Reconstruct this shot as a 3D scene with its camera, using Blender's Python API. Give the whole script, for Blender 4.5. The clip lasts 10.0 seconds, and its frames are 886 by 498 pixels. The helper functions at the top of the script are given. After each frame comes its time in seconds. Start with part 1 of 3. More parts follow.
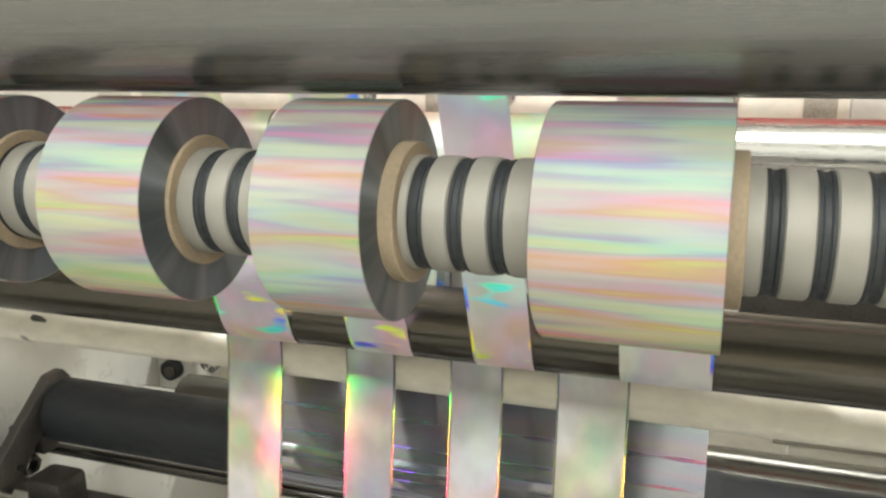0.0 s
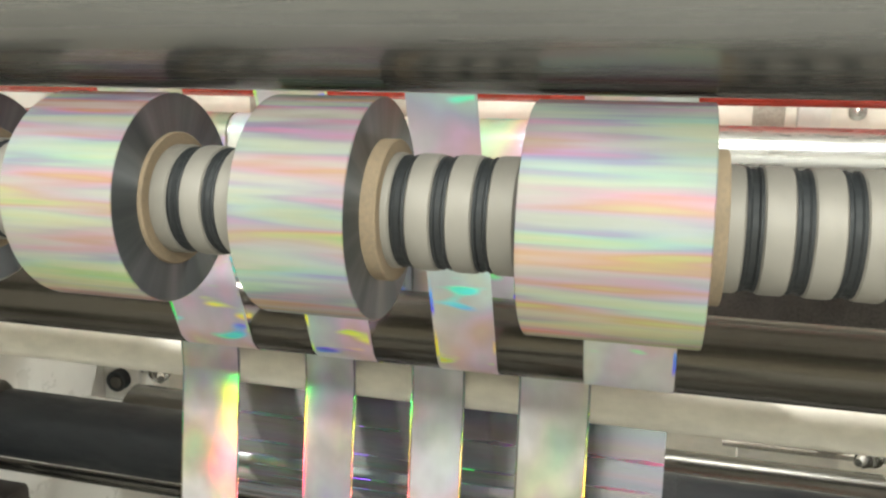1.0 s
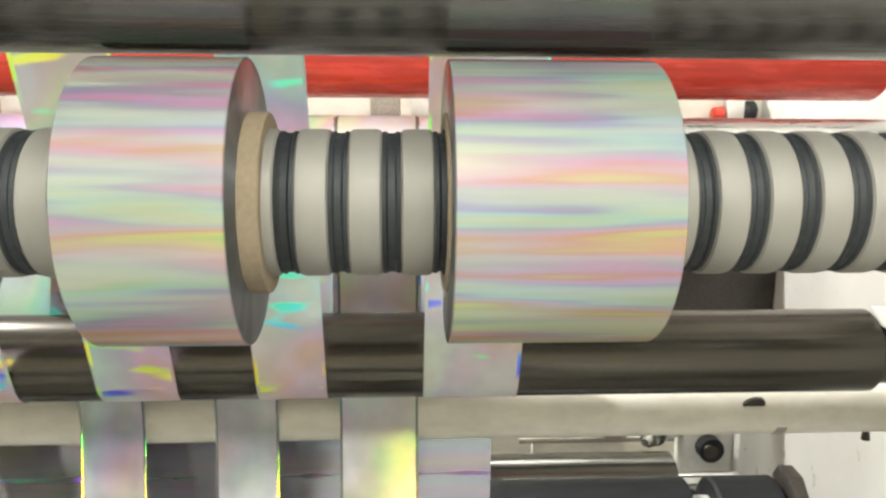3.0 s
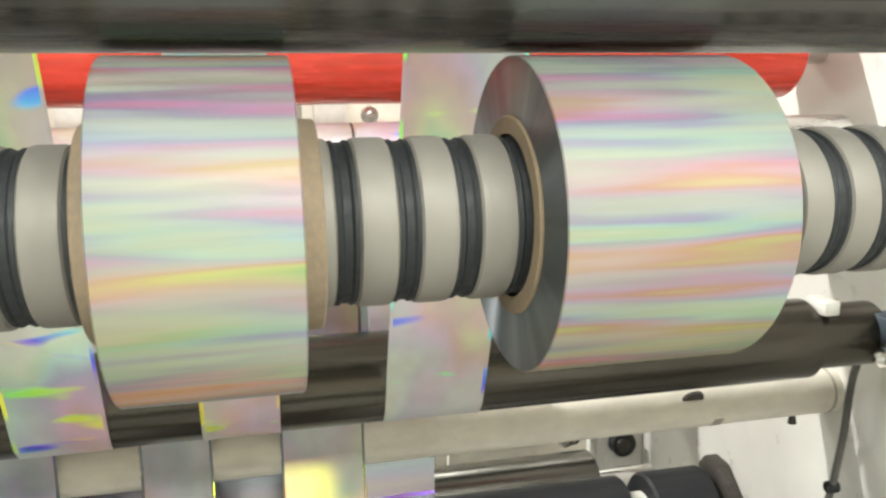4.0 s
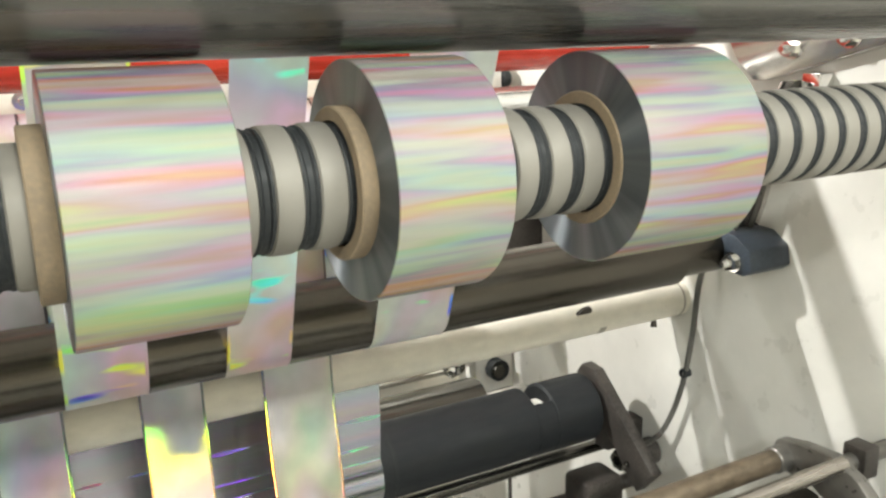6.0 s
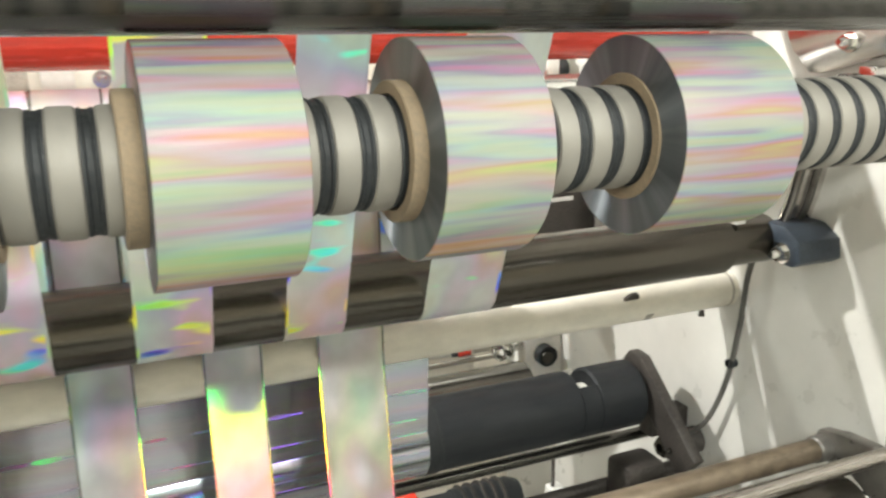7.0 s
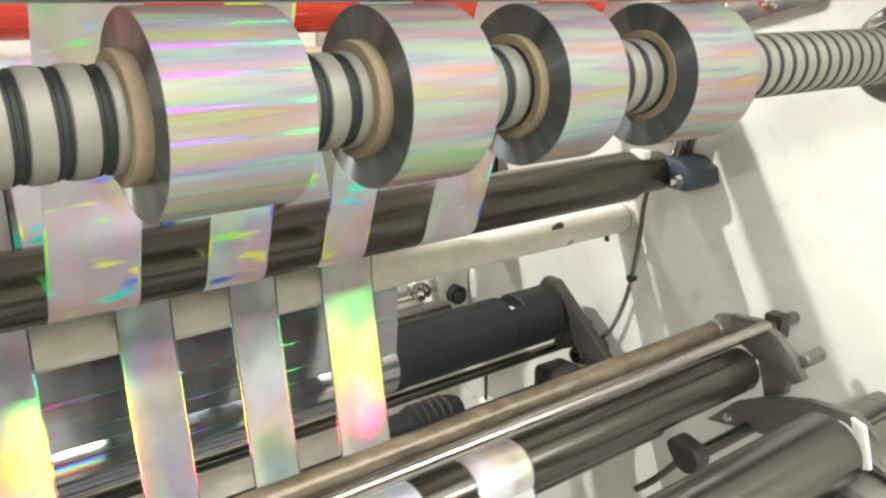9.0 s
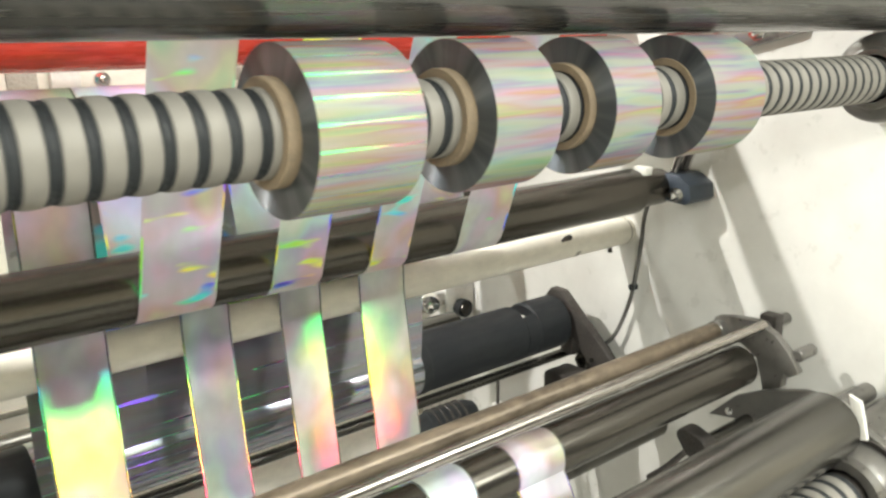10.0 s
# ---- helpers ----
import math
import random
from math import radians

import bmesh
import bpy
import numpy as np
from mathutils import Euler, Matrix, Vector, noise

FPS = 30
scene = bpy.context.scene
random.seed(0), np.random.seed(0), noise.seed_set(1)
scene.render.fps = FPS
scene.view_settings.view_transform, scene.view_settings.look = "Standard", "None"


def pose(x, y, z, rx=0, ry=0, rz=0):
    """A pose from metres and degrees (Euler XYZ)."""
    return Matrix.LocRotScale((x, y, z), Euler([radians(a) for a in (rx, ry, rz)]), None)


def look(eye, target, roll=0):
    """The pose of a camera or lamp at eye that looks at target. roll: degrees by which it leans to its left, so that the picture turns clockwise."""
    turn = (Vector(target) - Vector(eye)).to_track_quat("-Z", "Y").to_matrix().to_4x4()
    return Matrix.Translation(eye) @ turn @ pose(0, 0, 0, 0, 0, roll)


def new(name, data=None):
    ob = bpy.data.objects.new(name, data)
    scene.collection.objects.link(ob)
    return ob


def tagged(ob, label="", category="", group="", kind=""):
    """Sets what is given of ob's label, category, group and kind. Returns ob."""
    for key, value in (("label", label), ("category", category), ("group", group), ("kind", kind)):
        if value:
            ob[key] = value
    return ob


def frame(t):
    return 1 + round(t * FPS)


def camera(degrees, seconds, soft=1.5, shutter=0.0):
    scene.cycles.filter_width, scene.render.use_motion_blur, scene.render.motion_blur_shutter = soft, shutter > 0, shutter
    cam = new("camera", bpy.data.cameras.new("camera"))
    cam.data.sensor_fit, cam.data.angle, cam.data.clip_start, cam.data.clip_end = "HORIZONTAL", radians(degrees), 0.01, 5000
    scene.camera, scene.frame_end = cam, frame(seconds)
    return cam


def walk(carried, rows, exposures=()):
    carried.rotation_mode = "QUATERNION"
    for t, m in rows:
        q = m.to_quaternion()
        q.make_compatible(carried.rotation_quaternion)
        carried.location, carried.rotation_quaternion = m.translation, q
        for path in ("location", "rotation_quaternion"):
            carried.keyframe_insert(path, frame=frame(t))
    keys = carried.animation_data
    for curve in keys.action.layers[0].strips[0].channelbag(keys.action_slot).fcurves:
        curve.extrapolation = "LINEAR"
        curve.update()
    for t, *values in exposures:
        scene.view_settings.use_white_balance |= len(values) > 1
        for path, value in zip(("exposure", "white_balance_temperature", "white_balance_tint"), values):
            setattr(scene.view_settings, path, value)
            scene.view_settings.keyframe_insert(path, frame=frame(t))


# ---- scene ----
cam = camera(56.51, 10.0, soft=2.4, shutter=0.4)
SHAFT_Z = 1.25
ROWS = [
    (0.0, 0.2008, -0.5072, -0.0810, 17.98, 6.18, -6.15),
    (0.5, 0.1847, -0.5086, -0.0845, 16.04, 6.70, -5.94),
    (1.0, 0.1789, -0.5105, -0.0912, 14.19, 7.31, -5.73),
    (1.5, 0.1644, -0.5021, -0.0932, 12.54, 7.61, -5.39),
    (2.0, 0.1410, -0.4805, -0.0944, 6.07, 8.26, -3.09),
    (2.5, 0.1087, -0.4580, -0.1013, 0.75, 8.93, -1.44),
    (2.7, 0.0978, -0.4489, -0.1008, -0.63, 9.07, -0.78),
    (3.8, -0.0020, -0.3630, -0.0753, -10.65, 9.54, 4.86),
    (4.0, -0.0192, -0.3651, -0.0752, -12.40, 9.25, 5.27),
    (4.5, -0.0796, -0.3743, -0.0739, -16.89, 8.38, 6.79),
    (5.0, -0.1546, -0.4042, -0.0761, -21.82, 6.95, 8.96),
    (5.2, -0.1794, -0.4205, -0.0806, -23.27, 6.48, 9.73),
    (6.3, -0.2663, -0.4695, -0.0954, -26.20, 4.73, 11.34),
    (6.5, -0.2665, -0.4669, -0.0982, -25.61, 4.62, 10.88),
    (7.0, -0.2704, -0.5029, -0.1167, -22.22, 5.15, 8.95),
    (7.5, -0.3041, -0.5471, -0.1537, -18.16, 5.60, 7.12),
    (8.0, -0.4087, -0.5387, -0.1651, -23.83, 3.42, 10.20),
    (8.5, -0.5473, -0.5413, -0.1667, -32.57, 0.93, 13.96),
    (9.0, -0.5924, -0.5667, -0.1472, -34.76, 1.18, 13.18),
    (9.5, -0.6127, -0.5937, -0.1521, -34.14, 2.06, 12.09),
    (10.0, -0.7451, -0.6079, -0.1575, -36.67, 2.59, 14.02),
]
walk(cam, [(t, pose(0, 0, SHAFT_Z, -21, 0, 0) @ pose(x, y, z, 90 + pitch, roll, yaw)) for t, x, y, z, yaw, pitch, roll in ROWS])

# ---- world, lamps, exposure ----
Z = SHAFT_Z
world = bpy.data.worlds.new("hall_air")
scene.world = world
world.use_nodes = True
world.node_tree.nodes["Background"].inputs[0].default_value = (0.975, 1.0, 0.97, 1)
world.node_tree.nodes["Background"].inputs[1].default_value = 0.6


def area(name, eye, target, size, size_y, watts, colour=(0.955, 1.0, 0.955)):
    data = bpy.data.lights.new(name, "AREA")
    data.shape, data.size, data.size_y, data.energy, data.color = "RECTANGLE", size, size_y, watts, colour
    ob = new(name, data)
    ob.matrix_world = look(eye, target)
    return ob


# high-bay lamp behind the machine: the hard stripes on the side panel
key = bpy.data.lights.new("high_bay_lamp", "SPOT")
key.energy, key.spot_size, key.spot_blend, key.shadow_soft_size, key.color = 370, radians(80), 0.4, 0.028, (1.0, 1.0, 0.96)
new("high_bay_lamp", key).matrix_world = look((-1.62, 1.38, Z + 1.75), (0.75, 0.2, Z - 0.35))
# ceiling lamps out of view, added as assumed sources to light hall and foil
LAMPS = [(-1.6, -1.7), (0.3, -1.7), (2.2, -1.7), (-1.6, 2.6), (0.5, 2.6), (2.2, 2.6), (-2.9, -3.6), (0.3, -3.6), (2.7, -3.6)]


def lamp_size(ly):
    """The front row holds short bright panels, the others long tubes."""
    return (0.6, 0.3) if ly < -3 else (1.2, 0.3)


for lx, ly in LAMPS:
    area("ceiling_tube_light", (lx, ly, 3.42), (lx, ly, 0), *lamp_size(ly), 40 if ly > 0 else 155 if ly < -3 else 18)
scene.view_settings.exposure = 0.48

# ---- materials ----


class Mat:
    """A node material, with short ways to add nodes."""

    def __init__(self, name):
        self.m = bpy.data.materials.new(name)
        self.m.use_nodes = True
        self.t = self.m.node_tree
        self.b = self.t.nodes["Principled BSDF"]

    def n(self, kind, **kw):
        node = self.t.nodes.new(kind)
        if "operation" in kw:
            node.operation = kw["operation"]
        if "mode" in kw:
            node.mode = kw["mode"]
        return node

    def put(self, a, b):
        if hasattr(a, "is_output"):
            self.t.links.new(a, b)
        else:
            b.default_value = a

    def math(self, op, a, b=0.0, c=0.0):
        node = self.n("ShaderNodeMath", operation=op)
        for k, value in enumerate((a, b, c)):
            self.put(value, node.inputs[k])
        return node.outputs[0]

    def vec(self, x, y, z):
        node = self.n("ShaderNodeCombineXYZ")
        for k, value in enumerate((x, y, z)):
            self.put(value, node.inputs[k])
        return node.outputs[0]

    def noise(self, vector, scale, detail=3.0, rough=0.5):
        node = self.n("ShaderNodeTexNoise")
        self.t.links.new(vector, node.inputs["Vector"])
        node.inputs["Scale"].default_value, node.inputs["Detail"].default_value = scale, detail
        node.inputs["Roughness"].default_value = rough
        return node.outputs["Fac"]

    def span(self, value, a, b, c=0.0, d=1.0, smooth=True):
        node = self.n("ShaderNodeMapRange")
        node.interpolation_type = "SMOOTHSTEP" if smooth else "LINEAR"
        self.put(value, node.inputs[0])
        for k, w in enumerate((a, b, c, d)):
            node.inputs[k + 1].default_value = w
        return node.outputs[0]

    def mix(self, f, a, b):
        node = self.n("ShaderNodeMix")
        node.data_type = "RGBA"
        self.put(f, node.inputs[0])
        for value, socket in ((a, node.inputs[6]), (b, node.inputs[7])):
            self.put((*value, 1) if isinstance(value, tuple) else value, socket)
        return node.outputs[2]

    def bump(self, height, strength, distance=0.001):
        node = self.n("ShaderNodeBump")
        node.inputs["Strength"].default_value, node.inputs["Distance"].default_value = strength, distance
        self.t.links.new(height, node.inputs["Height"])
        self.t.links.new(node.outputs[0], self.b.inputs["Normal"])

    def set(self, colour=None, rough=None, metal=None):
        for value, key_ in ((colour, "Base Color"), (rough, "Roughness"), (metal, "Metallic")):
            if value is not None:
                self.put((*value, 1) if isinstance(value, tuple) else value, self.b.inputs[key_])
        return self.m


def plain(name, colour, rough=0.5, metal=0.0, vary=0.12, scale=30.0, stretch=(1, 1, 1), bump=0.05, stain=0.0, gloss=0.2):
    """A surface with fine grain, a coarse variation and some wear."""
    k = Mat(name)
    pos = k.n("ShaderNodeTexCoord").outputs["Object"]
    sep = k.n("ShaderNodeSeparateXYZ")
    k.t.links.new(pos, sep.inputs[0])
    v = k.vec(*[k.math("MULTIPLY", sep.outputs[i], stretch[i]) for i in range(3)])
    fine, coarse = k.noise(v, scale * 6, 4, 0.6), k.noise(v, scale * 0.35, 2)
    f = k.math("ADD", k.math("MULTIPLY", fine, 0.5), k.math("MULTIPLY", coarse, 0.5))
    dark = tuple(c * (1 - 2.2 * vary) for c in colour)
    light = tuple(min(1, c * (1 + 1.6 * vary)) for c in colour)
    col = k.mix(k.span(f, 0.32, 0.68), dark, light)
    if stain:
        spots = k.span(k.noise(v, scale * 0.9, 6, 0.7), 0.6, 0.75, 0, stain)
        col = k.mix(spots, col, tuple(c * 0.35 for c in colour))
    k.set(col, k.span(fine, 0.3, 0.7, max(0.02, rough * (1 - gloss)), min(1, rough * (1 + gloss))), metal)
    if bump:
        k.bump(fine, bump)
    return k.m


RAINBOW = ((0.30, 0.03, 1.0), (0.05, 0.15, 1.0), (0.0, 0.75, 0.8), (0.02, 1.0, 0.1), (0.85, 0.9, 0.02), (1.0, 0.4, 0.02), (1.0, 0.03, 0.12))
# slope along the shaft at which a seam sends back each colour, and how strongly
SEAM_ORDERS = ((-0.09, 0, 1.0), (-0.215, 3, 0.9), (0.02, 6, 0.5))


def add_gloss(k, total, rgb, rough, slope, normal):
    """A coloured reflection on top of total, off a facet that leans by slope (x, y, z)."""
    add = k.n("ShaderNodeVectorMath", operation="ADD")
    k.t.links.new(normal, add.inputs[0])
    k.t.links.new(k.vec(*slope), add.inputs[1])
    unit = k.n("ShaderNodeVectorMath", operation="NORMALIZE")
    k.t.links.new(add.outputs[0], unit.inputs[0])
    gloss = k.n("ShaderNodeBsdfAnisotropic")
    gloss.distribution = "BECKMANN"
    k.put((*rgb, 1) if isinstance(rgb, tuple) else rgb, gloss.inputs["Color"])
    gloss.inputs["Roughness"].default_value = rough
    k.t.links.new(unit.outputs[0], gloss.inputs["Normal"])
    if total is None:
        return gloss
    both = k.n("ShaderNodeAddShader")
    k.t.links.new(total, both.inputs[0])
    k.t.links.new(gloss.outputs[0], both.inputs[1])
    return both.outputs[0]


def film(name, stretch, base_sat=0.16, value=0.8, rough=0.3, metal=0.5, seed=0.0, lobes=(), axis=None, tint=(1.0, 0.89, 0.46), vivid=None, seams=None, hues=(2.4, 1.2), flare=None):
    """Holographic foil: a silver base whose pastel tint drifts over the surface, under a fan of coloured reflections,
    each tilted a little further than the last, as a grating splits every lamp into its colours. The tint is iridescence
    painted into the base colour; it stands still in space while the foil runs on. lobes: rows of (first tilt up, step,
    tilt along x, step, roughness, strength, waviness).
    axis: the (y, z) about which the foil is wound. vivid: (scale along x, scale across, threshold, strength) of
    scattered rainbow glints, painted as fixed patches of one pure colour each. seams: (angle between the seams,
    thickness, strength, wear), thin embossed lines along x that spread the light round the roll and split it into
    colours along x. flare: (scale along x, scale across, threshold, cover, strength) of embossed areas that hold
    nothing but the grating."""
    k = Mat(name)
    sep = k.n("ShaderNodeSeparateXYZ")
    geo = k.n("ShaderNodeNewGeometry")
    k.t.links.new(geo.outputs["Position"], sep.inputs[0])
    x, y, z = sep.outputs
    if axis:
        u = k.math("ARCTAN2", k.math("SUBTRACT", z, axis[1]), k.math("SUBTRACT", axis[0], y))
        v = k.vec(k.math("MULTIPLY", x, stretch[0]), k.math("MULTIPLY", u, stretch[1]), seed)
    else:
        u = z
        v = k.vec(k.math("MULTIPLY", x, stretch[0]), k.math("MULTIPLY", y, stretch[1]), k.math("ADD", k.math("MULTIPLY", z, stretch[2]), seed))
    broad, mid, fine = k.noise(v, 1.0, 1, 0.4), k.noise(v, 2.3, 1.5, 0.45), k.noise(v, 5.5, 2, 0.5)
    # the grating's iridescence, put into the base colour as a drifting hue
    hue = k.math("FRACT", k.math("ADD", k.math("MULTIPLY", broad, hues[0]), k.math("MULTIPLY", mid, hues[1])))
    sat = k.math("MULTIPLY", k.span(mid, 0.3, 0.7, 0.3, 1.8), base_sat)
    val = k.math("MULTIPLY", k.span(fine, 0.3, 0.72, 0.84, 1.08), value)
    hsv = k.n("ShaderNodeCombineColor", mode="HSV")
    for k_, s in enumerate((hue, sat, val)):
        k.t.links.new(s, hsv.inputs[k_])
    col = k.mix(0.45, hsv.outputs[0], tuple(c * value for c in tint))
    k.set(col, k.span(fine, 0.3, 0.7, rough * 0.8, rough * 1.25), metal)
    total = k.b.outputs[0]
    normal = geo.outputs["Normal"]
    for tilt, step, along, along_step, lobe_rough, strength, wave in lobes:
        wobble = k.math("MULTIPLY", k.math("SUBTRACT", mid, 0.5), wave)
        for i, rgb in enumerate(RAINBOW):
            slope = (along + along_step * i, 0.0, k.math("ADD", wobble, tilt + step * i))
            total = add_gloss(k, total, tuple(c * strength for c in rgb), lobe_rough, slope, normal)
    # glints of split light, painted as patches whose hue never changes with the view
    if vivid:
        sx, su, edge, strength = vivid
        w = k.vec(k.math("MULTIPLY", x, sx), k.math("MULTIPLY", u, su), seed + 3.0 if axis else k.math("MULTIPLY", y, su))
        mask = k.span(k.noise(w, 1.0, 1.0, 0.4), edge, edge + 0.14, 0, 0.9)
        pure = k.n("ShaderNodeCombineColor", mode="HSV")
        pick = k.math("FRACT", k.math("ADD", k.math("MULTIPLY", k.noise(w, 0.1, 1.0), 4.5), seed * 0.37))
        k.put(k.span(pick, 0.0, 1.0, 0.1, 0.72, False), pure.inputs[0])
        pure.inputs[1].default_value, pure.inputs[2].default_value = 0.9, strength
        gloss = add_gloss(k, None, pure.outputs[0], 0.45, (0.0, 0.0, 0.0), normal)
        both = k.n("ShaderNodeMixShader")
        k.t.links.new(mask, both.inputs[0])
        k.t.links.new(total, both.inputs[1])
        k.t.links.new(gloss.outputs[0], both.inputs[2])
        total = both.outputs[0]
    if flare:
        sx, su, edge, cover, strength = flare
        w = k.vec(k.math("MULTIPLY", x, sx), k.math("MULTIPLY", u, su), seed)
        fan = None
        for i, rgb in enumerate(RAINBOW):
            tint_ = tuple(c * strength for c in rgb)
            slope = (-0.02 + 0.003 * i, 0.0, k.math("ADD", k.math("MULTIPLY", k.math("SUBTRACT", mid, 0.5), 0.10), 0.258 + 0.036 * i))
            fan = add_gloss(k, fan, tint_, 0.125, slope, normal) if fan else add_gloss(k, None, tint_, 0.125, slope, normal).outputs[0]
        both = k.n("ShaderNodeMixShader")
        k.t.links.new(k.span(k.noise(w, 1.0, 2.0, 0.5), edge, edge + 0.12, 0, cover), both.inputs[0])
        k.t.links.new(total, both.inputs[1])
        k.t.links.new(fan, both.inputs[2])
        total = both.outputs[0]
    if seams:
        pitch, thick, strength, wear = seams
        saw = k.math("ABSOLUTE", k.math("SUBTRACT", k.math("FRACT", k.math("MULTIPLY", u, 1 / pitch)), 0.5))
        patch = k.noise(k.vec(k.math("MULTIPLY", x, 14.0), k.math("MULTIPLY", u, 1.6 / pitch), seed), 1.0, 1.0)
        width = k.math("MULTIPLY", k.span(patch, 0.5 * wear, 0.5 * wear + 0.25), thick)
        line = k.math("LESS_THAN", saw, width)
        fan = None
        for slope, i, weight in SEAM_ORDERS:
            gloss = add_gloss(k, None, tuple(c * strength * weight for c in RAINBOW[i]), 0.28, (slope, 0.0, 0.0), normal)
            gloss.inputs["Anisotropy"].default_value = 0.85
            k.put(k.vec(1.0, 0.0, 0.0), gloss.inputs["Tangent"])
            if fan is None:
                fan = gloss.outputs[0]
                continue
            both = k.n("ShaderNodeAddShader")
            k.t.links.new(fan, both.inputs[0])
            k.t.links.new(gloss.outputs[0], both.inputs[1])
            fan = both.outputs[0]
        both = k.n("ShaderNodeMixShader")
        k.t.links.new(k.math("MULTIPLY", line, 0.8), both.inputs[0])
        k.t.links.new(total, both.inputs[1])
        k.t.links.new(fan, both.inputs[2])
        total = both.outputs[0]
    k.t.links.new(total, k.t.nodes["Material Output"].inputs["Surface"])
    return k.m


SHAFT_AXIS, DRUM_AXIS = (0.0, Z), (0.696, Z - 0.5917)
ROLL_LOBES = ((0.25, 0.05, 0.0, 0.02, 0.3, 0.004, 0.10), (-0.35, 0.065, 0.1, -0.02, 0.3, 0.0045, 0.10), (0.75, 0.065, -0.1, 0.03, 0.3, 0.004, 0.10))
STRIP_LOBES = ((0.30, 0.033, -0.02, 0.003, 0.15, 0.006, 0.08), (0.0, 0.04, -0.2, 0.03, 0.2, 0.004, 0.10))
DROP_LOBES = ((0.258, 0.036, -0.02, 0.003, 0.13, 0.006, 0.10),)
WEB_LOBES = ((0.30, 0.033, -0.02, 0.004, 0.12, 0.004, 0.05),)
NEUTRAL = (0.98, 0.95, 0.88)
HOLO_ROLL = film("holographic_roll", (3.2, 3.5), 0.50, 0.228, 0.5, 0.15, 0.0, ROLL_LOBES, SHAFT_AXIS, hues=(2.2, 1.3))
HOLO_ROLL_LINES = film("holographic_roll_lines", (3.2, 3.5), 0.44, 0.228, 0.5, 0.15, 4.0, ROLL_LOBES, SHAFT_AXIS, seams=(0.285, 0.07, 0.36, 0.5), hues=(2.2, 1.3))
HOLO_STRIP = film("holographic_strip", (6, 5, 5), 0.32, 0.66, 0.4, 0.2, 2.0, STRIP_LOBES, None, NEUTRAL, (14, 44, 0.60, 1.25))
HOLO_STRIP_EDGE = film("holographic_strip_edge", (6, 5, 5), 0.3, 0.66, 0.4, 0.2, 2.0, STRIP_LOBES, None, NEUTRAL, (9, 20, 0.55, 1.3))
HOLO_DROP = film("holographic_strip_slack", (6, 5, 5), 0.28, 0.59, 0.4, 0.2, 9.0, DROP_LOBES, None, NEUTRAL, flare=(7, 5, 0.44, 0.36, 0.055))
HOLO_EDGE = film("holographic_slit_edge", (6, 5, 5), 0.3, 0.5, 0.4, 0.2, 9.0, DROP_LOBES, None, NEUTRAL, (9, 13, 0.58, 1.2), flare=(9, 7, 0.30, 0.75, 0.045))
# one sheet, two copies: dark reflections coloured into the web, bright ones into the sheet
HOLO_WEB = film("holographic_web", (1.2, 6), 0.16, 0.46, 0.16, 0.8, 5.0, WEB_LOBES, DRUM_AXIS, (0.62, 0.66, 0.74), None, (0.24, 0.055, 0.45, 0.75))
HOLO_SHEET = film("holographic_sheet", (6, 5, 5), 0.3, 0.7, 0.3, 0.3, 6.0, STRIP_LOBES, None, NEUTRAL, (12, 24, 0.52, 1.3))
SATIN_CHROME = plain("satin_chrome", (0.70, 0.69, 0.67), 0.3, 0.9, 0.05, 20, (0.1, 1, 1), 0.0)


def roll_side():
    """Cut side of a wound roll: dark foil edges, with soft radial sheen painted into the colour besides the real gloss.
    """
    k = Mat("roll_side")
    sep = k.n("ShaderNodeSeparateXYZ")
    k.t.links.new(k.n("ShaderNodeNewGeometry").outputs["Position"], sep.inputs[0])
    x, y, z = sep.outputs
    up = k.math("SUBTRACT", z, Z)
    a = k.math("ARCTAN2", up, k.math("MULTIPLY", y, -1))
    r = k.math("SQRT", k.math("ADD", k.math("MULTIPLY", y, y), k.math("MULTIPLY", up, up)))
    # radial streaks of sheen, mixed into the base colour below
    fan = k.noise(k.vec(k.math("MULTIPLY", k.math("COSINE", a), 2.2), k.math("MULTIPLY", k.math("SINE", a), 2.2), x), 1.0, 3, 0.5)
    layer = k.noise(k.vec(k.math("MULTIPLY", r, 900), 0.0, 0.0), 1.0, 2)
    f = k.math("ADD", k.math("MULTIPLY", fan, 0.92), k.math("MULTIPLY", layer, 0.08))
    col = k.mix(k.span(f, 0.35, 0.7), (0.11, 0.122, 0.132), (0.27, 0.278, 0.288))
    k.set(col, 0.34, 0.85)
    k.b.inputs["Anisotropic"].default_value = 0.95
    k.put(k.vec(0.0, y, up), k.b.inputs["Tangent"])
    k.bump(layer, 0.03, 0.0005)
    return k.m


ROLL_SIDE = roll_side()
CARDBOARD = plain("cardboard", (0.23, 0.172, 0.11), 0.8, 0, 0.12, 60, (1, 1, 1), 0.15)
SLEEVE = plain("blasted_aluminium", (0.225, 0.208, 0.18), 0.6, 0.3, 0.05, 60, (1, 1, 1), 0.12)
RUBBER = plain("black_rubber", (0.010, 0.012, 0.013), 0.65, 0, 0.2, 40, (1, 1, 1), 0.1)
RUBBER_COAT = plain("rubber_coating", (0.005, 0.0065, 0.0085), 0.6, 0, 0.02, 5, (0.3, 1, 1), 0.0)
STEEL_BRUSHED = plain("brushed_roller_steel", (0.165, 0.16, 0.149), 0.27, 0.85, 0.06, 12, (0.02, 1.4, 1.4), 0.01, 0.0, 0.25)
STEEL_DARK = plain("dark_anodised_roller", (0.088, 0.079, 0.066), 0.24, 0.8, 0.02, 9, (0.03, 1.0, 1.0), 0.0, 0.0, 0.05)
